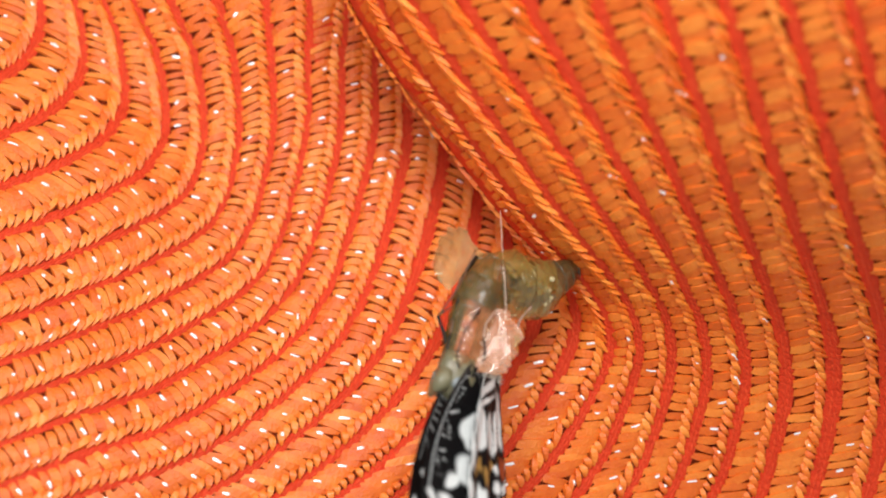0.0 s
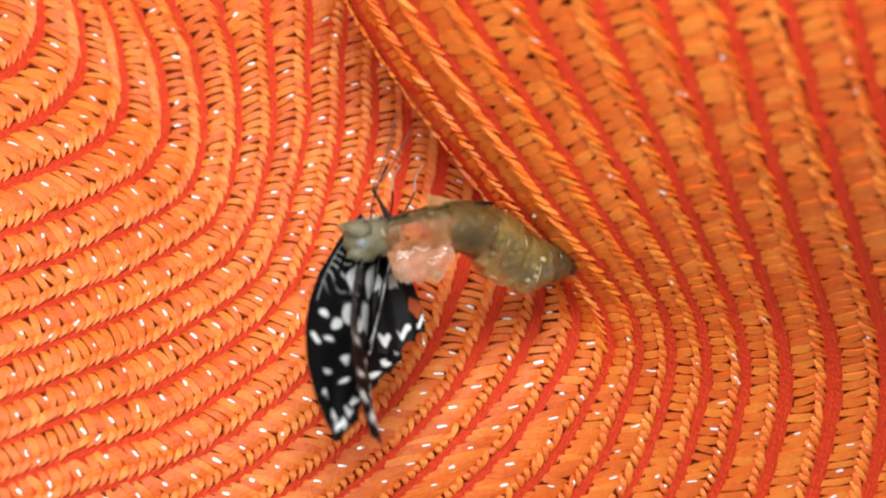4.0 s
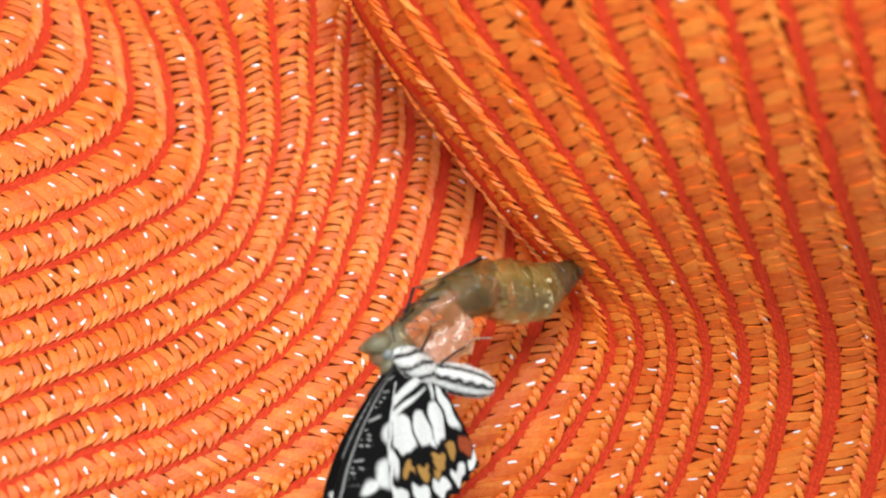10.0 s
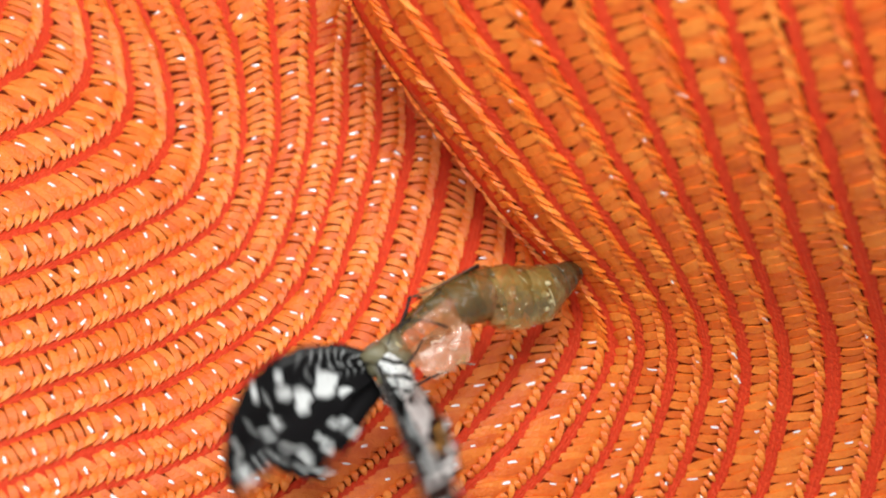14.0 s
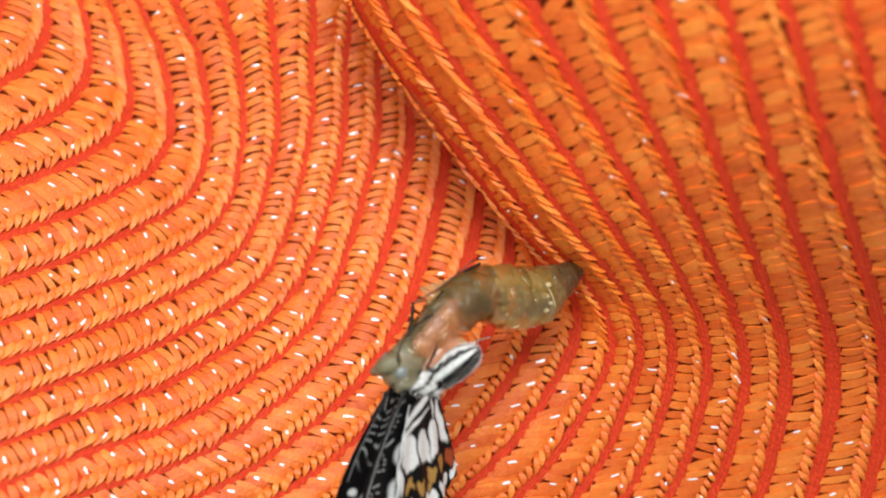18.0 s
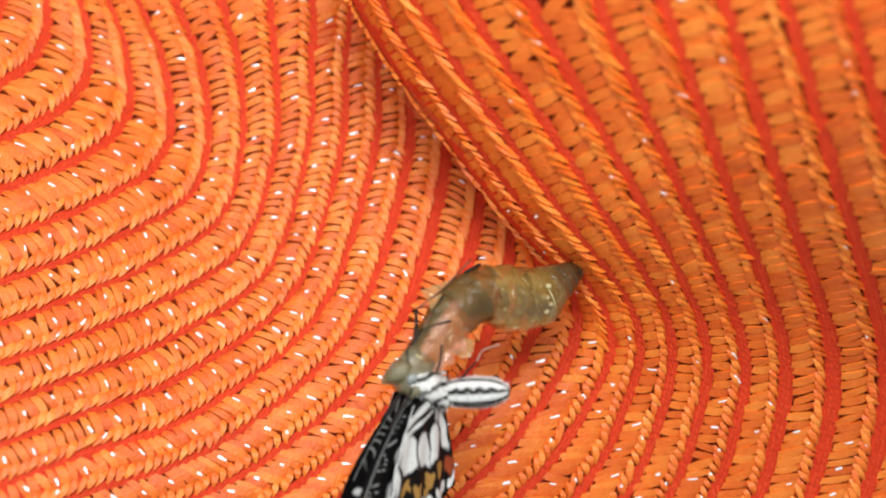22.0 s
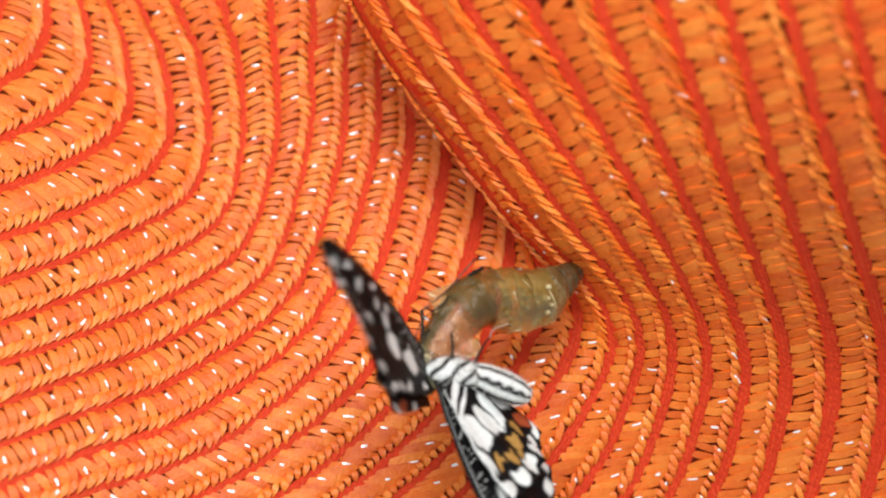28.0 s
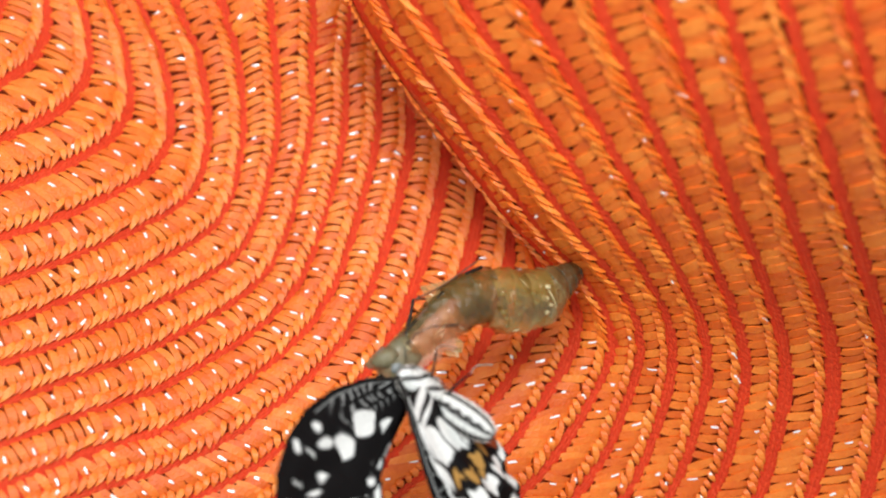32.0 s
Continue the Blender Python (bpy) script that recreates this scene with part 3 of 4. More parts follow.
FORE = 29.5
FORE_SPOTS = [(0.27, 0.52, 0.062, 0.16, 0.1), (0.15, 0.84, 0.03, 0.08, 0), (0.44, 0.48, 0.058, 0.12, 0.15), (0.51, 0.31, 0.03, 0.065, 0.1), (0.50, 0.15, 0.02, 0.045, 0),
              (0.60, 0.26, 0.018, 0.05, 0), (0.62, 0.12, 0.015, 0.04, 0), (0.34, 0.88, 0.02, 0.06, 0), (0.66, 0.52, 0.018, 0.05, 0),
              (0.75, 0.30, 0.016, 0.06, 0), (0.77, 0.60, 0.016, 0.06, 0.1), (0.86, 0.26, 0.016, 0.07, 0), (0.93, 0.40, 0.014, 0.10, 0)]
FORE_EDGE = [(0.42, 0.94, 0.022, 0.045, 0), (0.51, 0.93, 0.024, 0.045, 0), (0.60, 0.92, 0.024, 0.05, 0), (0.69, 0.90, 0.024, 0.06, 0), (0.77, 0.89, 0.022, 0.07, 0), (0.84, 0.87, 0.02, 0.08, 0), (0.90, 0.80, 0.018, 0.1, 0), (0.95, 0.6, 0.015, 0.16, 0)]


def fore_colours(s, f, under):
    col = np.broadcast_to(BLACK, s.shape + (3,)).copy()
    if under:
        rows = [(a, b, c * 1.2, d * 1.2, e) for a, b, c, d, e in FORE_SPOTS if b > 0.33 or a > 0.5]
        d = spots(s, f, rows + [(a, b, c * 1.4, dd * 1.3, e) for a, b, c, dd, e in FORE_EDGE])
        line = np.maximum(np.abs(f - 0.05 - 0.03 * s) - 0.008, s - 0.6)
        col = mixed(mixed(col, PALE * 0.5, soft(line, 0.014)), PALE, soft(d, 0.018))
        tick = np.abs((s * 30 + 2.6 * f + 0.5 * np.sin(s * 40)) % 1 - 0.5) - 0.06
        tick = np.maximum(tick, np.maximum(np.maximum(0.1 - f, f - 0.2 - 0.05 * np.sin(s * 61)) * 3, np.maximum(0.05 - s, s - 0.5)))
        return mixed(col, PALE * 0.7, soft(tick, 0.06))
    wave = np.sin(s * 135 + 1.6 * np.sin(f * 17) + 3 * np.sin(s * 23 + f * 7)) - 0.5
    dust = np.clip(wave * 2.2, 0, 1) * soft(s - 0.36, 0.1) * soft(f - 0.52, 0.2) * soft(0.05 - f, 0.04) * soft(0.04 - s, 0.03)
    col = mixed(col, PALE * 0.6, dust * 0.7)
    line = np.clip(np.sin(f * 11 * math.pi) * 3 - 1.4, 0, 1) * soft(s - 0.38, 0.1) * soft(f - 0.5, 0.1)
    col = mixed(col, BLACK, line)
    edge = np.maximum(np.abs(f - 0.075) - 0.006, np.maximum(s - 0.45, 0.06 - s))
    col = mixed(col, PALE * 0.4, soft(edge, 0.012))
    return mixed(col, PALE, soft(spots(s, f, FORE_SPOTS + FORE_EDGE), 0.012))


def hind_colours(s, f, under):
    col = np.broadcast_to(BLACK, s.shape + (3,)).copy()
    wob = (0.02 * np.sin(f * 31 + s * 9) + 0.012 * np.sin(f * 57 + 2)) * np.clip(s * 2.2 - 0.5, 0, 1)
    f = f + 0.014 * np.sin(s * 26 + f * 9)
    r, g = s + wob, f * 4.4 + 0.25
    cell = np.abs(g - np.floor(g) - 0.5)                # 0 in a cell's middle, 0.5 on a vein
    if under:
        def cells(rows):
            d = np.full(r.shape, 9.0)
            for cr, cf, hr, hf, lean in rows:
                d = np.minimum(d, ((np.abs((r - cr) / hr) ** 3 + np.abs((f - cf - lean * (r - cr)) / hf) ** 3) ** (1 / 3) - 1) * min(hr, hf))
            return d
        slope = r + 0.28 * (f - 0.3) + 0.012 * np.sin(f * 8)
        bars = np.minimum(np.abs(slope - 0.09) - 0.045, np.abs(slope - 0.215) - 0.04 + 0.05 * f)
        bars = np.maximum(np.maximum(bars, f - 0.66), 0.03 - f)
        line = np.maximum(np.abs(f - 0.015) - 0.018, r - 0.97)
        white = cells([(0.43, 0.19, 0.145, 0.135, 0.3), (0.43, 0.46, 0.14, 0.105, 0.2), (0.42, 0.69, 0.16, 0.095, -0.1), (0.35, 0.89, 0.22, 0.06, 0.1),
                       (0.56, 0.56, 0.035, 0.035, 0), (0.62, 0.06, 0.12, 0.035, 0.2), (0.16, 0.74, 0.09, 0.03, 0), (0.2, 0.88, 0.1, 0.03, 0)])
        col = mixed(col, PALE, soft(np.minimum(np.minimum(bars, line), white), 0.016))
        ochre = cells([(0.69, 0.22, 0.055, 0.065, 0), (0.735, 0.37, 0.06, 0.06, 0), (0.70, 0.56, 0.065, 0.07, 0.2), (0.67, 0.74, 0.06, 0.06, 0), (0.77, 0.50, 0.03, 0.05, 0)])
        dots = cells([(0.655, 0.29, 0.035, 0.04, 0), (0.65, 0.47, 0.04, 0.04, 0), (0.765, 0.43, 0.03, 0.035, 0), (0.76, 0.64, 0.03, 0.04, 0), (0.755, 0.25, 0.03, 0.035, 0)])
        col = mixed(col, OCHRE, soft(np.maximum(ochre, -dots), 0.016))
        edge = np.sqrt(((r - 0.88) / 0.065) ** 2 + (cell / 0.4) ** 4) - 1
        col = mixed(col, PALE, soft(edge * 0.05, 0.016))
    else:
        pale = np.maximum(np.abs(r - 0.46) - 0.06, (cell - 0.27) * 0.4)
        col = mixed(col, PALE * 0.7, soft(pale, 0.02))
        edge = np.sqrt(((r - 0.87) / 0.04) ** 2 + (cell / 0.3) ** 2) - 1
        col = mixed(col, PALE, soft(edge * 0.05, 0.02))
    rust = np.sqrt(((r - 0.72) / 0.085) ** 2 + ((f - 0.93) / 0.075) ** 2) - 1
    col = mixed(col, BLACK, soft((rust - 0.35) * 0.1, 0.03))
    return mixed(col, RUST, soft(rust * 0.1, 0.03))


def fore_height(s, f):
    return 0.8 * np.sin(math.pi * f * 0.8) * (0.3 + s) + 0.22 * np.sin(f * 14 + s * 2) * s


def fore_lead(s):
    return -3.0 * np.sin(math.pi * np.clip(s * 0.95, 0, 1)) - 0.5


def hind_edge(s, rows):
    """A point on the leading or inner edge of the hindwing, in mm."""
    at = np.linspace(0, 1, len(rows))
    return np.stack([np.interp(s, at, [r[c] for r in rows]) for c in (0, 1)], -1)


def wing_mesh(name, kind, s0, s1, nu, nv, flip, parent, label):
    """A wing, or a stretch of one from s0 to s1 of its length: x along it, y to its rear, both faces and the rim."""
    lap = 0.035 if kind == "fore" and s1 < 1 else 0.0    # runs on beneath the next stretch
    s, f = np.meshgrid(np.linspace(s0, s1 + lap, nu), np.linspace(0, 1, nv), indexing="ij")
    if kind == "fore":
        lead = fore_lead(s)
        trail = 1.4 + 9.6 * np.clip(s / 0.55, 0, 1) ** 0.8 - 6.2 * np.clip((s - 0.55) / 0.3, 0, 1) - 2.2 * np.clip((s - 0.86) / 0.14, 0, 1) ** 2
        trail -= 0.4 * np.abs(np.sin(s * 30)) * (s > 0.4)
        x = FORE * s + 1.6 * np.sin(math.pi * f) * np.clip((s - 0.9) * 10, 0, 1)
        y = lead + (trail - lead) * f
        z = fore_height(s, f)
        both = [fore_colours(s, f, u) for u in (False, True)]
        x, y = x - FORE * s0, y - (fore_lead(s0) if s0 else 0.0)
    else:
        a = hind_edge(s, [(1.0, -3.0), (5.0, -3.3), (9.5, -3.3), (14.0, -2.6), (18.0, -1.4)])
        b = hind_edge(s, [(-0.8, 2.6), (2.4, 4.4), (5.6, 6.4), (9.0, 8.4), (12.2, 9.6)])
        p = a * (1 - f[..., None]) + b * f[..., None]
        swell = np.sin(math.pi * f) * s ** 2 * 2.2 - 0.7 * np.abs(np.sin(f * 6 * math.pi)) * np.clip((s - 0.9) * 10, 0, 1) ** 2
        x, y = (p[..., 0] + swell * 0.8) * 0.92, (p[..., 1] + swell * 0.5) * 0.92
        z = 0.7 * np.sin(f * math.pi) * s + 0.25 * np.sin(f * 20 + s) * s + 0.6 * s ** 2 * f
        both = [hind_colours(s, f, u) for u in (False, True)]
    z = z * (-1 if flip else 1)
    one = np.stack([x, y, z], -1).reshape(-1, 3) * MM
    thick = np.zeros_like(one)
    thick[:, 2] = np.where(s.ravel() > s1 + 1e-6, 0.02, 0.05) * MM
    top, low = (both[0], both[1]) if flip else (both[1], both[0])
    n = nu * nv
    faces = []
    for i in range(nu - 1):
        for j in range(nv - 1):
            a = i * nv + j
            faces.append((a, a + nv, a + nv + 1, a + 1))
            faces.append((n + a, n + a + 1, n + a + nv + 1, n + a + nv))
    rim = [i * nv for i in range(nu)] + [(nu - 1) * nv + j for j in range(1, nv)] + [i * nv + nv - 1 for i in range(nu - 2, -1, -1)] + [j for j in range(nv - 2, 0, -1)]
    for a, b in zip(rim, rim[1:] + rim[:1]):
        faces.append((b, a, n + a, n + b))
    return painted(name, np.concatenate([one + thick, one - thick]).tolist(), faces, np.concatenate([top.reshape(-1, 3), low.reshape(-1, 3)]), parent, label)


JOINTS = (0.0, 0.18, 0.32, 0.46, 0.60, 0.74, 0.88, 1.0)        # where the limp forewing bends
wings = {}
for side, flip in (("near", False), ("far", True)):
    fore = wing_mesh("forewing", "fore", 0.0, JOINTS[1], 40, 110, flip, butterfly, "black forewing with cream spots and pale speckled base")
    panels = [wing_mesh("wing_panel" if b < 1 else "wing_tip", "fore", a, b, 30, 110, flip, fore, "soft black forewing panel with cream spots") for a, b in zip(JOINTS[1:], JOINTS[2:])]
    hindw = wing_mesh("hindwing", "hind", 0.0, 1.0, 96, 100, flip, butterfly, "cream hindwing with black veins and ochre spots")
    rim = [(FORE * q * MM, fore_lead(q) * MM, fore_height(q, 0.0) * (-1 if flip else 1) * MM) for q in np.linspace(0, JOINTS[1], 8)]
    part("leading_vein", tube(rim, [(0.21 - 0.12 * q) * MM for q in np.linspace(0, JOINTS[1], 8)], 8), DARK, fore, "stiff leading vein")
    wings[side] = (fore, panels, hindw)


def body_tube(name, profile, paint, parent, label, sides=40, per=9):
    """A painted body along x: (x, radius) in mm; paint(x, angle) gives colours, the angle 0 at the back and pi at the belly."""
    line = smooth_line([(x, r, 0) for x, r in profile], len(profile) * per)
    xs, rs = line[:, 0], np.maximum(line[:, 1], 0.05)
    a = np.linspace(0, 2 * math.pi, sides, endpoint=False)
    X, A = np.meshgrid(xs, a, indexing="ij")
    R = rs[:, None] * np.ones_like(A)
    v = np.stack([X, R * np.sin(A), R * np.cos(A)], -1) * MM
    n = len(xs)
    faces = [(i * sides + j, i * sides + (j + 1) % sides, (i + 1) * sides + (j + 1) % sides, (i + 1) * sides + j) for i in range(n - 1) for j in range(sides)]
    faces += [tuple(range(sides))[::-1], tuple((n - 1) * sides + j for j in range(sides))]
    return painted(name, v.reshape(-1, 3).tolist(), faces, paint(X, A).reshape(-1, 3), parent, label)


def thorax_paint(x, a):
    b = np.abs(((a + math.pi) % (2 * math.pi)) - math.pi)
    col = np.broadcast_to(PALE, x.shape + (3,)).copy()
    stripe = np.abs(((x - 1.5 * b) / 2.1 + 0.05 * np.sin(x * 2 + b * 3)) % 1 - 0.5) - 0.17
    col = mixed(col, BLACK, soft(stripe, 0.08))
    return mixed(col, BLACK, soft(b - 1.05, 0.15))


def abdomen_paint(x, a):
    b = np.abs(((a + math.pi) % (2 * math.pi)) - math.pi)
    col = np.broadcast_to(PALE, x.shape + (3,)).copy()
    col = mixed(col, PALE * 0.7, np.clip(np.sin(x * 4.2) * 3 - 2.3, 0, 1))
    col = mixed(col, BLACK, soft(b - 0.85, 0.12))
    line = np.minimum(np.abs(b - 1.55 - 0.05 * np.sin(x * 4.2)) - 0.2, np.abs(b - 2.45 - 0.05 * np.sin(x * 4.2)) - 0.16)
    return mixed(col, BLACK, soft(line, 0.1))


thorax = body_tube("thorax", [(0.2, 0.9), (1.0, 1.5), (2.4, 1.95), (4.0, 2.05), (5.6, 1.8), (6.6, 1.4), (7.0, 0.8)], thorax_paint, butterfly, "thorax with slanting cream and black bands")
abdomen = body_tube("abdomen", [(-0.6, 1.0), (0.5, 1.45), (2.0, 1.8), (4.2, 1.9), (6.0, 1.7), (7.3, 1.2), (8.0, 0.6)], abdomen_paint, butterfly, "plump cream abdomen with black stripes")


def fur(host, profile, count, long, seed, tones):
    """Short hairs standing off a body, swept to its rear; one mesh for each tone."""
    hair_rng = random.Random(seed)
    line = smooth_line([(x, r, 0) for x, r in profile], 60)
    for mat, label, share in tones:
        verts, faces = [], []
        for i in range(int(count * share)):
            x = hair_rng.uniform(line[3, 0], line[-3, 0])
            r, a = float(np.interp(x, line[:, 0], line[:, 1])), hair_rng.uniform(0, 2 * math.pi)
            out = Vector((0, math.sin(a), math.cos(a)))
            root = Vector((x, 0, 0)) + out * (r - 0.05)
            tip = root + (out + Vector((hair_rng.uniform(0.2, 1.1), hair_rng.gauss(0, 0.25), hair_rng.gauss(0, 0.25)))).normalized() * long * hair_rng.uniform(0.5, 1.2)
            side = out.cross(Vector((1, 0, 0))) * 0.035
            o = len(verts)
            verts.extend([tuple((root + side) * MM), tuple((root - side) * MM), tuple((root + Vector((0.06, 0, 0))) * MM), tuple(tip * MM)])
            faces.extend([(o, o + 2, o + 3), (o + 2, o + 1, o + 3), (o + 1, o, o + 3)])
        mesh_part("fur", verts, faces, mat, host, label, smooth=False, kind="stuff")


fur(abdomen, [(-0.6, 1.0), (0.5, 1.45), (2.0, 1.8), (4.2, 1.9), (6.0, 1.7), (7.3, 1.2), (8.0, 0.6)], 900, 0.42, 5, ((CREAM, "short pale fur", 1.0),))
fur(thorax, [(0.2, 0.9), (1.0, 1.5), (2.4, 1.95), (4.0, 2.05), (5.6, 1.8), (6.6, 1.4), (7.0, 0.8)], 1300, 0.7, 6, ((CREAM, "long pale fur", 0.6), (DARK, "long black fur", 0.4)))


def leg(name, joints, label, thick=0.26, shin=TARSUS):
    """A leg along joints in mm: a stouter black thigh, then a thin brown shin."""
    cut = len(joints) // 2 + 1
    line = smooth_line([Vector(j) * MM for j in joints[:cut]], 14)
    ob = part(name, tube(line, [thick * MM * (1 - 0.03 * i) for i in range(14)], 8), DARK, butterfly, label)
    line = smooth_line([Vector(j) * MM for j in joints[cut - 1:]], 16)
    part("shin", tube(line, [0.11 * MM] * 16, 6), shin, ob, "thin shin")
    return ob


# two legs that reach out through the back of the case; x along the case, z off its back
leg_up = leg("leg", [(0, 0, 0), (0.9, 0.3, 1.9), (2.1, 0.6, 4.2), (0.6, 0.7, 8.0), (-0.8, 0.9, 13.5)], "black leg with a thin brown shin")
leg_out = leg("leg", [(0, 0, 0), (0.6, -0.5, 2.4), (1.2, -0.8, 4.4), (-1.8, -0.9, 6.5), (-5.5, -0.6, 10.5)], "black leg with a thin brown shin")
# legs and feeler on the belly side
belly_legs = []
for x, y, sweep, long in ((3.2, 1.6, -1.4, 0.9), (6.0, 1.6, 1.6, 1.0)):
    ob = leg("leg", [(0, 0, 0), (sweep * 0.5, 0.5, -2.2 * long), (sweep, 0.7, -3.8 * long), (sweep + 0.6, 0.3, -5.8 * long), (sweep + 2.6 * long, 0.1, -7.6 * long)], "black leg with a thin pale shin", 0.17, PALE_SHIN)
    belly_legs.append((ob, Vector((x, y, -2.0)) * MM))
line = smooth_line([Vector(p) * MM for p in ((0, 0.8, -1.2), (-1.5, 1.6, -3.0), (-1.0, 1.8, -6.0), (1.5, 1.4, -8.6))], 22)
part("antenna", tube(line, [0.09 * MM] * 18 + [0.12 * MM, 0.17 * MM, 0.19 * MM, 0.12 * MM], 6), DARK, butterfly, "thin black feeler")


# ---- what moves ----
# Joints of the case at each time: the end of the tail, the elbow and the head, in the plan.
CASE = [
    (0.0, 955, 502, 872, 500, 808, 668), (0.5, 955, 490, 870, 478, 765, 575), (1.0, 945, 462, 850, 435, 652, 428), (1.5, 945, 466, 850, 440, 650, 420),
    (2.0, 942, 452, 845, 415, 652, 372), (2.5, 942, 450, 845, 412, 650, 350), (3.0, 942, 456, 845, 420, 650, 392), (3.5, 942, 460, 845, 425, 652, 420),
    (5.5, 942, 468, 848, 436, 660, 448), (6.0, 942, 470, 850, 438, 658, 455), (6.5, 942, 470, 850, 438, 656, 458), (7.0, 942, 470, 850, 438, 656, 462),
    (7.5, 944, 474, 850, 445, 648, 465), (8.0, 944, 480, 850, 458, 668, 492), (8.5, 948, 495, 848, 485, 680, 570), (9.0, 950, 502, 845, 492, 668, 590),
    (9.5, 950, 505, 842, 498, 688, 606), (10.0, 952, 508, 840, 502, 688, 618), (10.5, 952, 508, 836, 504, 685, 618), (11.0, 952, 510, 830, 508, 708, 640),
    (11.5, 952, 512, 832, 510, 738, 658), (12.0, 952, 514, 834, 512, 728, 660), (12.5, 952, 512, 830, 508, 690, 635), (13.0, 952, 512, 828, 508, 722, 640),
    (13.5, 952, 510, 830, 505, 675, 600), (14.0, 952, 514, 834, 516, 682, 635), (14.5, 952, 514, 834, 516, 672, 628), (16.5, 952, 516, 838, 514, 724, 648),
    (17.0, 952, 516, 838, 514, 722, 658), (17.5, 952, 516, 838, 514, 735, 655), (18.0, 952, 516, 836, 514, 708, 650), (18.5, 952, 516, 836, 514, 718, 655),
    (19.0, 952, 518, 836, 516, 716, 662), (19.5, 952, 518, 836, 516, 720, 650), (20.0, 952, 518, 832, 514, 688, 630), (20.5, 952, 518, 834, 514, 694, 645),
    (21.0, 952, 518, 836, 516, 724, 662), (21.5, 952, 518, 838, 516, 742, 660), (22.0, 952, 518, 838, 516, 726, 662), (22.5, 952, 518, 838, 516, 742, 655),
    (23.0, 952, 518, 838, 516, 722, 658), (23.5, 952, 518, 842, 518, 742, 665), (24.0, 952, 518, 848, 518, 752, 664), (24.5, 952, 518, 850, 518, 770, 652),
    (25.0, 952, 518, 852, 518, 786, 662), (25.5, 952, 518, 852, 518, 788, 660), (27.5, 952, 520, 848, 520, 770, 655), (28.0, 952, 520, 842, 522, 742, 662),
    (28.5, 952, 520, 838, 522, 740, 652), (29.0, 952, 520, 836, 524, 726, 662), (29.5, 952, 520, 834, 522, 716, 648), (30.0, 952, 520, 828, 518, 690, 636),
    (30.5, 952, 520, 828, 520, 684, 632), (31.0, 952, 520, 826, 520, 678, 630), (31.5, 952, 520, 832, 520, 704, 650), (32.0, 952, 520, 832, 520, 700, 642),
]
# The butterfly at each time: lean of the body, turn about its back, and the bend of the abdomen, in degrees.
BODY = [
    (0.0, 8, 44, 10), (0.5, 12, 44, 10), (1.0, 16, 40, 10), (1.5, 10, 0, 40), (2.0, 30, 40, 10), (2.5, 14, 50, 10), (3.0, 4, 70, 10), (3.5, 6, 68, 10),
    (5.5, 12, 40, 10), (6.0, 12, 40, 10), (6.5, 10, 50, 10), (7.0, 8, 52, 10), (7.5, 20, 10, -8), (8.0, 26, 4, -4), (8.5, 26, 0, -8), (9.0, 45, 25, -35),
    (9.5, 28, 4, -18), (10.0, 34, 6, -20), (10.5, 16, 66, 0), (11.0, 16, 70, -30), (11.5, 4, 68, 0), (12.0, 2, 52, 0), (12.5, 24, 40, 0), (13.0, 42, 10, 3),
    (13.5, 40, 20, -25), (14.0, 62, 10, 20), (14.5, 50, 10, 20), (15.2, 35, 15, 0), (15.9, 30, 25, 0), (16.5, 14, 20, -12), (17.0, 26, 14, 8), (17.5, 34, 12, 2),
    (18.0, 20, 34, -50), (18.5, 30, 10, -40), (19.0, 30, 6, 40), (19.5, 34, 16, -30), (20.0, 42, 14, -20), (20.5, 34, 36, 0), (21.0, 26, 30, -20), (21.5, 26, 24, -30),
    (22.0, 30, 14, -32), (22.5, 32, 6, 6), (22.75, 35, 4, 8), (23.0, 42, 66, 10), (23.25, 42, 40, 10), (23.5, 45, 60, 10), (23.7, 30, 8, 8), (23.9, 28, 6, -4), (24.0, 10, 8, 30), (24.1, 22, 6, 10), (24.5, 26, 4, -22),
    (25.0, 28, 14, -54), (25.5, 32, 6, -42), (26.2, 26, 10, -20), (26.9, 34, 8, -10), (27.5, 32, 4, -42), (27.75, 18, 4, -20), (28.0, 8, 6, 15), (28.25, 16, 6, 8),
    (28.5, 26, 4, -6), (29.0, 26, 4, -28), (29.5, 34, 10, -58), (30.0, 38, 4, -16), (30.5, 36, 8, -22), (31.0, 44, 14, -42), (31.5, 30, 14, -60), (32.0, 42, 6, -10),
]
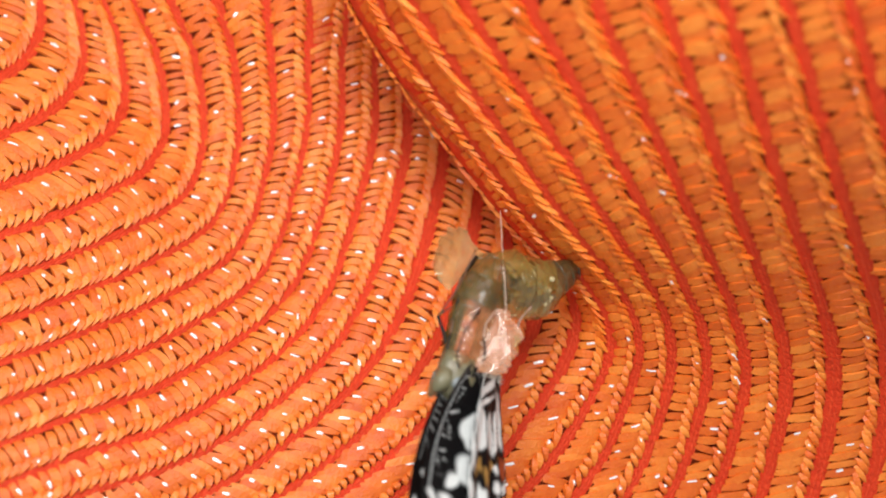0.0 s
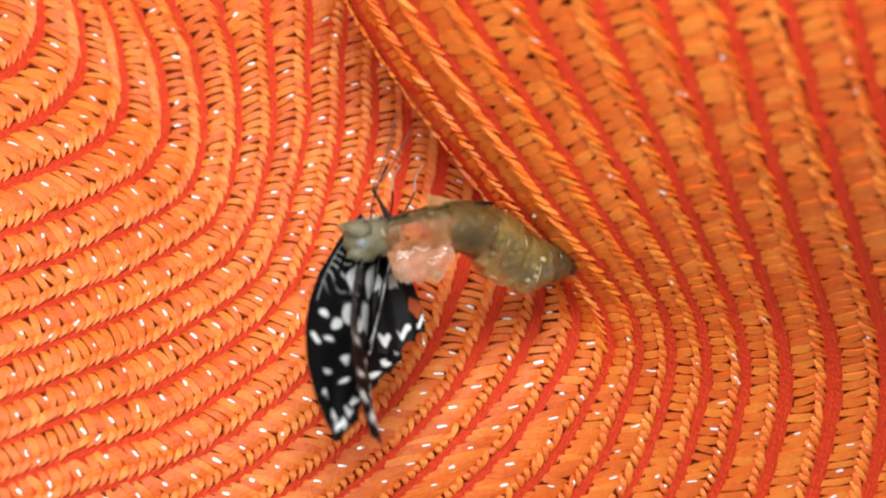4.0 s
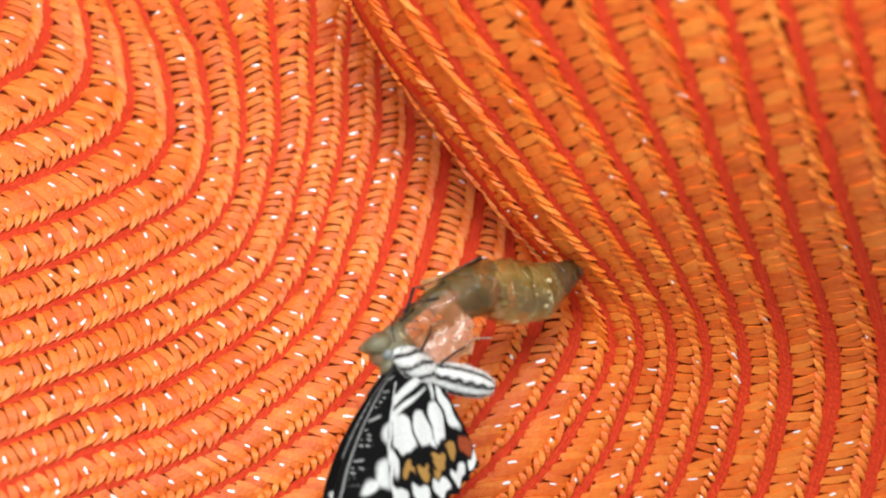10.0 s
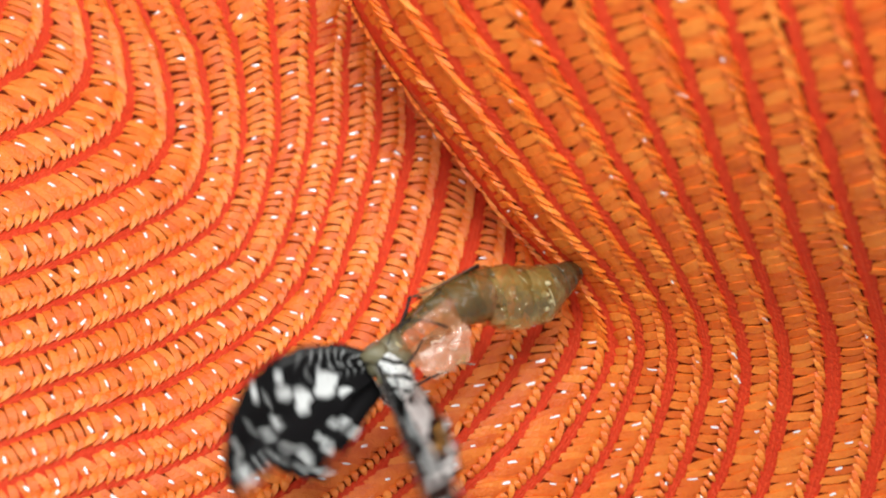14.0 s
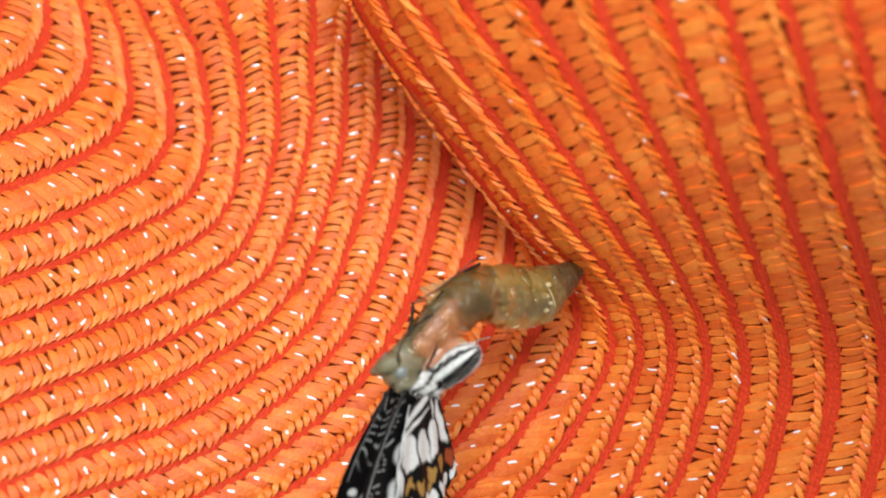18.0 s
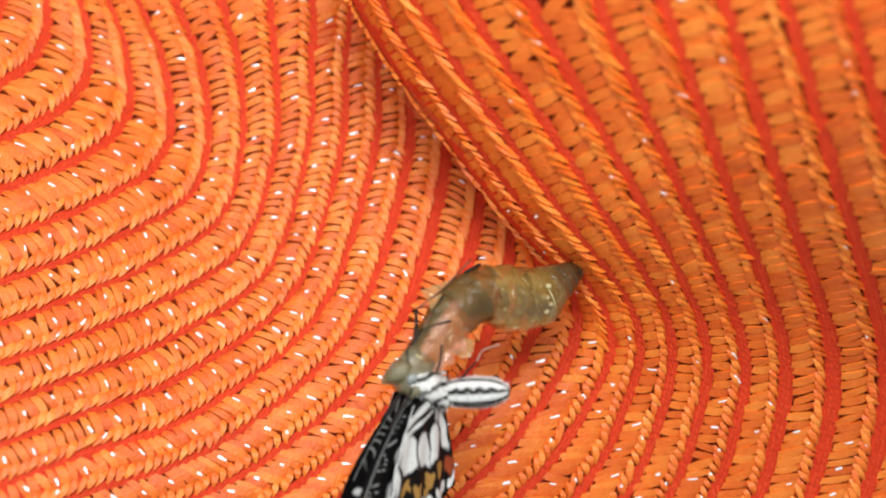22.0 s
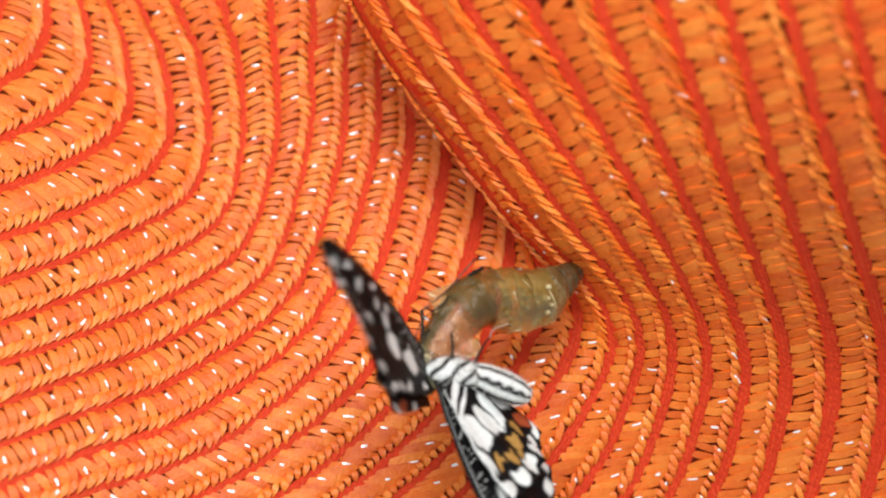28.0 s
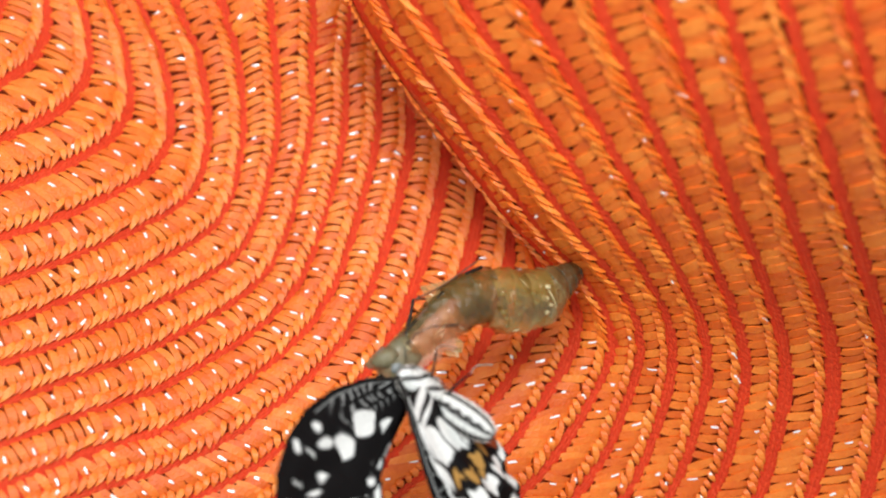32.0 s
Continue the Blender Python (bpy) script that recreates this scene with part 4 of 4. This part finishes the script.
# The wings at each time, near then far: the way of the leading edge (0 to the right, 90 down), its tilt to the front, the turn about it
# (0 flat to the front, trailing edge to the right), and how far the limp wing bends to the rear and to the front, in degrees.
WINGS = [
    (0.0, 110, 32, -36, 5, 20, 107, 24, -46, 5, 14), (0.5, 106, 32, -36, 5, 20, 108, 24, -46, 7, 14), (1.0, 117, 32, -78, 2, 32, 130, 30, 2, 36, 24), (1.2, 114, 32, -53, 3, 30, 112, 29, 0, 19, 24),
    (1.35, 117, 32, -48, 4, 30, 102, 24, -15, 13, 24), (1.5, 35, 23, -175, 0, 0, 207, 5, 0, 0, 0), (1.6, 106, 32, -31, 10, 28, 110, 24, -26, 10, 22), (1.7, 91, 42, -80, 6, 28, 176, 29, -2, 12, 22),
    (1.8, 63, 50, -120, 3, 25, 202, 29, 0, 6, 14), (1.9, 102, 32, -68, 3, 40, 176, 29, 0, 34, 24), (2.0, 112, 32, -63, 1, 40, 153, 28, 2, 66, 26), (2.5, 117, 32, -35, 6, 30, 108, 24, -10, 16, 24),
    (3.0, 108, 32, -72, 1, 32, 108, 26, -34, 13, 26), (3.5, 109, 32, -72, 1, 32, 108, 26, -34, 14, 26), (5.5, 113, 32, -78, 0, 32, 123, 29, 2, 26, 24), (6.0, 113, 32, -78, 0, 32, 127, 29, 2, 28, 24),
    (6.5, 113, 32, -56, 2, 32, 106, 27, -8, 16, 24), (7.0, 111, 32, -56, 2, 32, 112, 27, -4, 18, 24), (7.5, 108, 32, -34, 8, 28, 112, 24, -28, 8, 22), (8.0, 108, 32, -29, 8, 26, 112, 24, -26, 8, 20),
    (8.5, 104, 32, -30, 5, 24, 107, 24, -26, 5, 18), (9.0, 104, 4, -66, 2, 4, 131, 26, 0, 7, 4), (9.5, 108, 0, -20, 3, 4, 111, 0, -8, 4, 4), (10.0, 107, 0, -22, 3, 4, 110, 0, -10, 4, 4),
    (10.5, 105, 0, -66, 2, 4, 119, 0, -20, 3, 4), (11.0, 102, 0, -66, 2, 4, 119, 0, -15, 4, 4), (11.5, 98, 0, -66, 1, 4, 106, 0, -35, 2, 4), (12.0, 100, 0, -56, 2, 4, 103, 0, -42, 3, 4),
    (12.5, 88, 5, -60, 2, 5, 148, 5, 0, 20, 5), (13.0, 88, 5, -58, 2, 5, 154, 30, 5, 50, 5), (13.5, 92, 5, -30, 2, 5, 150, 10, 5, 15, 5), (14.0, 68, 5, -78, 0, 0, 182, 24, 0, 80, 10),
    (14.5, 56, 5, -78, 0, 0, 180, 10, 0, 66, 10), (15.2, 100, 0, -30, 2, 4, 135, 5, 0, 9, 4), (15.9, 104, 0, -30, 2, 4, 125, 5, 0, 8, 4), (16.5, 104, 0, -42, 2, 4, 108, 0, -20, 2, 4),
    (17.0, 112, 0, -28, 4, 4, 120, 0, -10, 4, 4), (17.5, 117, 0, -24, 4, 4, 128, 0, -5, 5, 4), (18.0, 106, 0, -54, 3, 4, 109, 0, -38, 3, 4), (18.5, 112, 0, -40, 2, 4, 131, 3, 0, 6, 4),
    (19.0, 82, 5, -80, 0, 0, 141, 5, 2, 6, 4), (19.5, 117, 0, -20, 4, 4, 132, 3, 0, 5, 4), (20.0, 124, 0, -12, 7, 4, 141, 5, 0, 10, 4), (20.5, 110, 0, -46, 2, 4, 134, 3, 0, 4, 4),
    (21.0, 110, 0, -36, 3, 4, 121, 0, -8, 4, 4), (21.5, 108, 0, -48, 2, 4, 116, 0, -12, 3, 4), (22.0, 110, 0, -52, 3, 4, 113, 0, -36, 3, 4), (22.5, 119, 0, -24, 3, 4, 130, 0, -5, 4, 4),
    (22.8, 104, 0, -48, 2, 4, 114, 0, -25, 2, 4), (22.9, 73, 13, -110, 0, 0, 156, 5, 0, 9, 0), (23.0, 20, 6, -176, -6, 0, 214, 42, -4, 40, 24), (23.1, 68, 13, -110, 0, 0, 161, 5, 0, 12, 0),
    (23.2, 101, 0, -40, 2, 4, 128, 0, -5, 4, 4), (23.35, 78, 13, -100, 0, 0, 156, 5, 0, 12, 0), (23.5, 50, 18, -140, -10, 0, 200, 30, 0, 40, 14), (23.7, 115, 0, -24, 3, 4, 128, 0, -5, 4, 4), (23.8, 112, 0, -34, 3, 4, 118, 0, -12, 4, 4), (23.9, 112, 0, -26, 3, 4, 138, 3, 0, 6, 4),
    (24.0, 28, 28, -124, -4, 0, 208, 46, 84, 8, 0), (24.1, 106, 0, -30, 2, 4, 110, 0, -12, 2, 4), (24.2, 108, 0, -30, 2, 4, 114, 0, -10, 2, 4), (24.5, 107, 0, -36, 2, 4, 110, 0, -10, 2, 4), (25.0, 109, 0, -52, 3, 4, 112, 0, -36, 3, 4),
    (25.5, 112, 0, -36, 3, 4, 128, 0, -3, 4, 4), (26.2, 112, 0, -20, 3, 4, 124, 0, -5, 4, 4), (26.9, 110, 0, -30, 3, 4, 138, 3, 0, 6, 4), (27.5, 117, 0, -20, 3, 4, 119, 0, -5, 3, 4),
    (27.8, 106, 0, -15, 2, 4, 118, 0, 0, 4, 4), (27.9, 116, 0, -12, 2, 4, 130, 0, 0, 4, 4), (28.0, 62, 8, -52, 0, 0, 238, 50, 74, 0, 0), (28.1, 124, 0, -8, 4, 4, 140, 0, -3, 5, 4),
    (28.2, 127, 0, -3, 4, 4, 131, 0, -3, 4, 4), (28.5, 100, 0, -24, 2, 4, 116, 0, 0, 3, 4), (29.0, 108, 0, -3, 2, 4, 112, 0, -3, 2, 4), (29.2, 106, 0, -6, 2, 4, 112, 0, -3, 2, 4), (29.3, 98, 0, -12, 2, 4, 196, 40, 20, 20, 0), (29.4, 103, 0, -8, 2, 4, 107, 0, -3, 2, 4),
    (29.5, 122, 0, -14, 3, 4, 128, 0, -4, 3, 4), (29.6, 104, 0, -10, 2, 4, 108, 0, -4, 2, 4), (29.7, 117, 0, -8, 3, 4, 120, 0, -4, 3, 4),
    (30.0, 128, 0, -2, 3, 4, 131, 0, -2, 3, 4), (30.5, 128, 0, -12, 2, 4, 132, 0, -4, 3, 4), (30.7, 112, 0, -20, 2, 4, 124, 0, -4, 3, 4), (30.85, 110, 0, -6, 3, 4, 113, 0, -4, 3, 4), (31.0, 130, 4, -14, 4, 4, 138, 4, -4, 5, 4), (31.1, 103, 0, -16, 2, 4, 108, 0, -6, 3, 4),
    (31.2, 107, 0, -10, 2, 4, 111, 0, -5, 3, 4), (31.3, 50, 12, -60, 0, 0, 178, 24, 0, 40, 6), (31.4, 104, 0, -24, 2, 4, 120, 0, -5, 3, 4), (31.5, 113, 0, -28, 2, 4, 130, 0, -3, 4, 4),
    (31.6, 40, 14, -62, 0, 0, 208, 22, 58, 0, 0), (31.7, 46, 12, -56, 0, 0, 194, 30, 30, 15, 6), (31.8, 62, 10, -50, 0, 0, 146, 30, 4, 40, 8), (31.9, 50, 8, -50, 0, 0, 172, 46, 10, 34, 6),
    (32.0, 66, 8, -50, 0, 0, 164, 38, 4, 60, 8),
]
# Bouts of beating: from, to, and how far each wing swings, in degrees.
FLUTTER = [(1.25, 2.05, 8), (12.75, 14.75, 18), (19.75, 20.25, 5), (22.75, 23.6, 16), (23.6, 24.2, 2), (26.75, 27.25, 12), (27.75, 28.25, 3), (29.2, 29.45, 3), (31.2, 32.0, 3)]


def along_rows(rows, t):
    """The row at time t, eased between the two that enclose it."""
    if t <= rows[0][0]:
        return rows[0][1:]
    for a, b in zip(rows, rows[1:]):
        if t <= b[0] + 1e-9:
            f = (t - a[0]) / (b[0] - a[0])
            f = f * f * (3 - 2 * f)
            return [x + (y - x) * f for x, y in zip(a[1:], b[1:])]
    return rows[-1][1:]


def segment(p, q):
    """A pose at p whose x points to q, z off the back of the case."""
    x = (q - p).normalized()
    z = Vector((x.z, 0, -x.x)).normalized()
    y = z.cross(x).normalized()
    z = x.cross(y)
    return Matrix(((x.x, y.x, z.x, p.x), (x.y, y.y, z.y, p.y), (x.z, y.z, z.z, p.z), (0, 0, 0, 1)))


def turn(axis, degrees):
    return Matrix.Rotation(radians(degrees), 4, axis)


# How far the body has slid down out of the case, in plan units.
SINK = [(0, 0), (0.5, 0), (1.0, -18), (1.6, -22), (2.0, -32), (2.6, -8), (3.0, 0), (7.4, 0), (8.0, 38), (8.6, 10), (9, -6), (10, 0), (11, -8), (12, -4), (13, -14), (14, -20), (14.6, -20), (16.5, 5),
        (17, 22), (18, 14), (19, 0), (20, 4), (22, 0), (29.2, -8), (30, 20), (31, 14), (32, 12)]
# How far it has slid aside, to the right.
ASLANT = [(0, 0), (7.4, 0), (8, 2), (9, -20), (10, 0), (11, -20), (12, -10), (13, 0), (14, -12), (16.5, -10), (17, -4), (18, -12), (19, -22), (20, -22), (21, -4), (22, -12), (23, -18), (24, 2), (25, -14),
          (27.5, 0), (28, 6), (29, 26), (30, 22), (31, 10), (32, 6)]
# How far the hindwings are drawn up over the forewings.
DRAWN = [(0, 0), (8.7, 0), (10, 0.15), (16.5, 0.3), (27.5, 0.6), (29, 0.9), (32, 0.9)]
# How far it has swung to the front, in mm.
FORTH = [(0, 0), (28.2, 0), (29, 7), (30, 28), (30.5, 18), (31, 7), (32, 4)]


def fly_pose(t):
    u, v = along_rows(CASE, t)[4:6]
    a, yaw = along_rows(BODY, t)[:2]
    early = min(1, max(0, (7.7 - t) / 0.6)) * min(1, max(0, (t - 0.4) / 0.4))
    c, s = math.cos(radians(a)), math.sin(radians(a))
    flat = Matrix(((c, 0, -s, 0), (0, -1, 0, 0), (-s, 0, -c, 0), (0, 0, 0, 1)))
    return Matrix.Translation(place(u - 2 * early + along_rows(ASLANT, t)[0], v - 14 * early + along_rows(SINK, t)[0], -14 + 4 * early - along_rows(FORTH, t)[0])) @ flat @ turn("Z", -yaw)


def case_poses(t):
    """Poses of the tail, of each ring round the bend, and of the head."""
    au, av, ju, jv, hu, hv = along_rows(CASE, t)
    jv += 10 * min(1, max(0, (t - 8) / 0.5))
    jv -= 22 * min(1, max(0, (8.2 - t) / 0.5)) * min(1, max(0, (t - 0.4) / 0.6))
    a, j, h = place(au, av, -3), place(ju, jv, -8), place(hu, hv, -13)
    line = smooth_line([HANG, a, j, h], 91)[30:]
    gone = np.concatenate([[0], np.cumsum(np.linalg.norm(np.diff(line, axis=0), axis=1))])
    rings = []
    for i in range(len(case_rings)):
        at = [np.interp((i + 0.5 + d) / len(case_rings) * gone[-1], gone, line[:, c]) for d in (-0.5, 0, 0.5) for c in range(3)]
        p, q, r = Vector(at[:3]), Vector(at[3:6]), Vector(at[6:])
        rings.append(Matrix.Translation(q) @ segment(p, r).to_3x3().to_4x4())
    return [segment(HANG, a)] + rings + [Matrix.Translation(h) @ segment(j, h).to_3x3().to_4x4()]


# How far the abdomen is turned aside at each time: 1 behind the case, -1 towards the front.
ASIDE = [(0, 1), (7.1, 1), (7.6, 0), (10.3, 0), (10.5, 0.5), (11.0, 0.7), (11.5, 0.6), (12.2, 0.4), (12.6, 0), (13.6, 0), (14.0, 0.9), (14.5, 0.8), (15.2, 0), (17.6, 0), (18.0, -1.3), (18.5, 0), (19.0, 1), (19.5, 0), (20.0, -0.6),
         (20.5, 0.2), (21.0, -0.85), (21.5, -0.35), (22.0, -0.45), (22.6, 0), (23.0, 0.8), (23.5, 0.8), (23.7, 0), (23.9, 0), (24.0, 0.9), (24.1, 0.1), (24.5, 0), (31.4, 0), (32, -0.3)]


def motions():
    beating = [i / 30 for i in range(961) if any(a <= i / 30 <= b for a, b, far in FLUTTER)]
    times = sorted({frame(t): t for t in [i * 0.1 for i in range(321)] + beating}.values())
    off = Matrix.Translation(-HANG)
    poses = [case_poses(t) for t in times]
    for i, ob in enumerate([tail_case] + case_rings + [head_case]):
        walk(ob, [(t, off @ p[i]) for t, p in zip(times, poses)])
    # the loose scrap stands off the back at first, then is pressed flat
    rows = []
    for t, p in zip(times, poses):
        rise = 150 if t < 1.0 else 150 * (1 - min(1, (t - 1.0) / 0.8))
        slide = 2.0 + 3.0 * min(1, t)
        rows.append((t, off @ p[4] @ pose((slide - 5) * MM, -0.6 * MM, 3.0 * MM, 0, 0, 0) @ turn("X", rise)))
    walk(loose_flap, rows)
    # the torn sheath hangs out at first and is drawn in later
    for ob, x, y, z, rx, ry in ((sheath, -3.4, 0.9, -0.6, 4, 6), (inner, -2.4, -0.6, -0.9, -6, 0), (chip, -2.2, 1.4, -5.2, 10, -30)):
        rows = []
        for t, p in zip(times, poses):
            tuck = min(1, max(0, (t - 14.5) / 2.0))
            rows.append((t, off @ p[7] @ pose((x + 0.8 * tuck) * MM, y * (1 - 0.6 * tuck) * MM, (z + 2.4 * tuck) * MM, rx, ry * (1 - tuck), 0)))
        walk(ob, rows)
    bodies = [fly_pose(t) for t in times]
    walk(butterfly, list(zip(times, bodies)))
    for side, sign, first in (("near", -1, 0), ("far", 1, 5)):
        fore, panels, hindw = wings[side]
        fore_rows, hind_rows, panel_rows = [], [], [[] for p in panels]
        bends = len(panels)
        for t, body in zip(times, bodies):
            way, tilt, roll, rear, front = along_rows(WINGS, t)[first:first + 5]
            way += sign * sum(far * math.sin(8 * math.pi * t) for a, b, far in FLUTTER if a <= t <= b)
            limp, drawn = min(1, max(0, (8.7 - t) / 0.5)), along_rows(DRAWN, t)[0]
            root = body @ Vector((1.9 * MM, -sign * 1.3 * MM, (0.8 - 2.6 * limp) * MM))
            root.x += 0.9 * MM * min(1, max(0, (7.4 - t) / 0.3)) * min(1, max(0, (t - 4) / 1.0))
            if side == "near":
                root.x += 1.7 * MM * min(1, max(0, (7.4 - t) / 0.3)) * min(1, max(0, (t - 4) / 1.0))
            c, s = math.cos(radians(way)), math.sin(radians(way))
            flat = Matrix(((c, s, 0, 0), (0, 0, -1, 0), (-s, c, 0, 0), (0, 0, 0, 1)))
            base = body.inverted() @ Matrix.Translation(root) @ flat @ turn("Y", -tilt) @ turn("X", roll)
            fore_rows.append((t, base))
            hind_rows.append((t, base @ pose(0.5 * MM, (2.6 - 2.2 * drawn) * MM, -sign * (1.0 + 0.7 * drawn) * MM) @ turn("Z", 15 - 20 * drawn - 11 * limp + 0.2 * rear) @ turn("Y", -0.2 * front) @ turn("X", 24 * sign * limp)))
            m = Matrix.Identity(4)
            for k in range(bends):
                a, b = JOINTS[k], JOINTS[k + 1]
                step = Vector((FORE * (b - a) * MM, (fore_lead(b) - (fore_lead(a) if k else 0.0)) * MM, 0))
                m = m @ Matrix.Translation(step) @ turn("Z", rear / bends) @ turn("Y", -front / bends)
                panel_rows[k].append((t, m.copy()))
        walk(fore, fore_rows)
        walk(hindw, hind_rows)
        for ob, rows in zip(panels, panel_rows):
            walk(ob, rows)
    walk(abdomen, [(t, pose(5.9 * MM, 0, -0.4 * MM) @ turn("Z", -(95 - along_rows(BODY, t)[1]) * along_rows(ASIDE, t)[0]) @ turn("Y", -along_rows(BODY, t)[2])) for t in times])
    # the two upper legs ride on the back of the case
    for ob, x, early, late in ((leg_up, 10.0, -10, -84), (leg_out, 9.4, 6, -70)):
        rows = []
        for t, p, b in zip(times, poses, bodies):
            f = min(1, max(0, (t - 8.0) / 0.9))
            if t < 1:
                f = 1 - t
            swing = early + (late - early) * f
            rows.append((t, b.inverted() @ p[8] @ pose((x - 9.0) * MM, 0.6 * MM, 1.6 * MM) @ turn("Y", swing)))
        walk(ob, rows)
    # the legs of the belly reach up to the bend of the case once the body hangs free
    for i, (ob, hip) in enumerate(belly_legs):
        rows = []
        for t, p, b in zip(times, poses, bodies):
            f = min(1, max(0, (t - 8.4) / 1.6))
            aim = b.inverted() @ (p[5].translation + Vector((0.0008 * i, 0.0, -0.002))) - hip
            way = Vector((0, 0, -1)).rotation_difference(aim)
            rows.append((t, Matrix.Translation(hip) @ Matrix.Identity(3).to_quaternion().slerp(way, 0.92 * f).to_matrix().to_4x4()))
        walk(ob, rows)
    # the broken thread falls back against the hat
    at = girdle.location.copy()
    walk(girdle, [(0, Matrix.Translation(at)), (0.4, Matrix.Translation(at)), (0.9, Matrix.Translation(at) @ turn("Y", 14) @ turn("X", -40)), (1.5, Matrix.Translation(at) @ turn("Y", 30) @ turn("X", -75)), (32, Matrix.Translation(at) @ turn("Y", 30) @ turn("X", -78))])


motions()
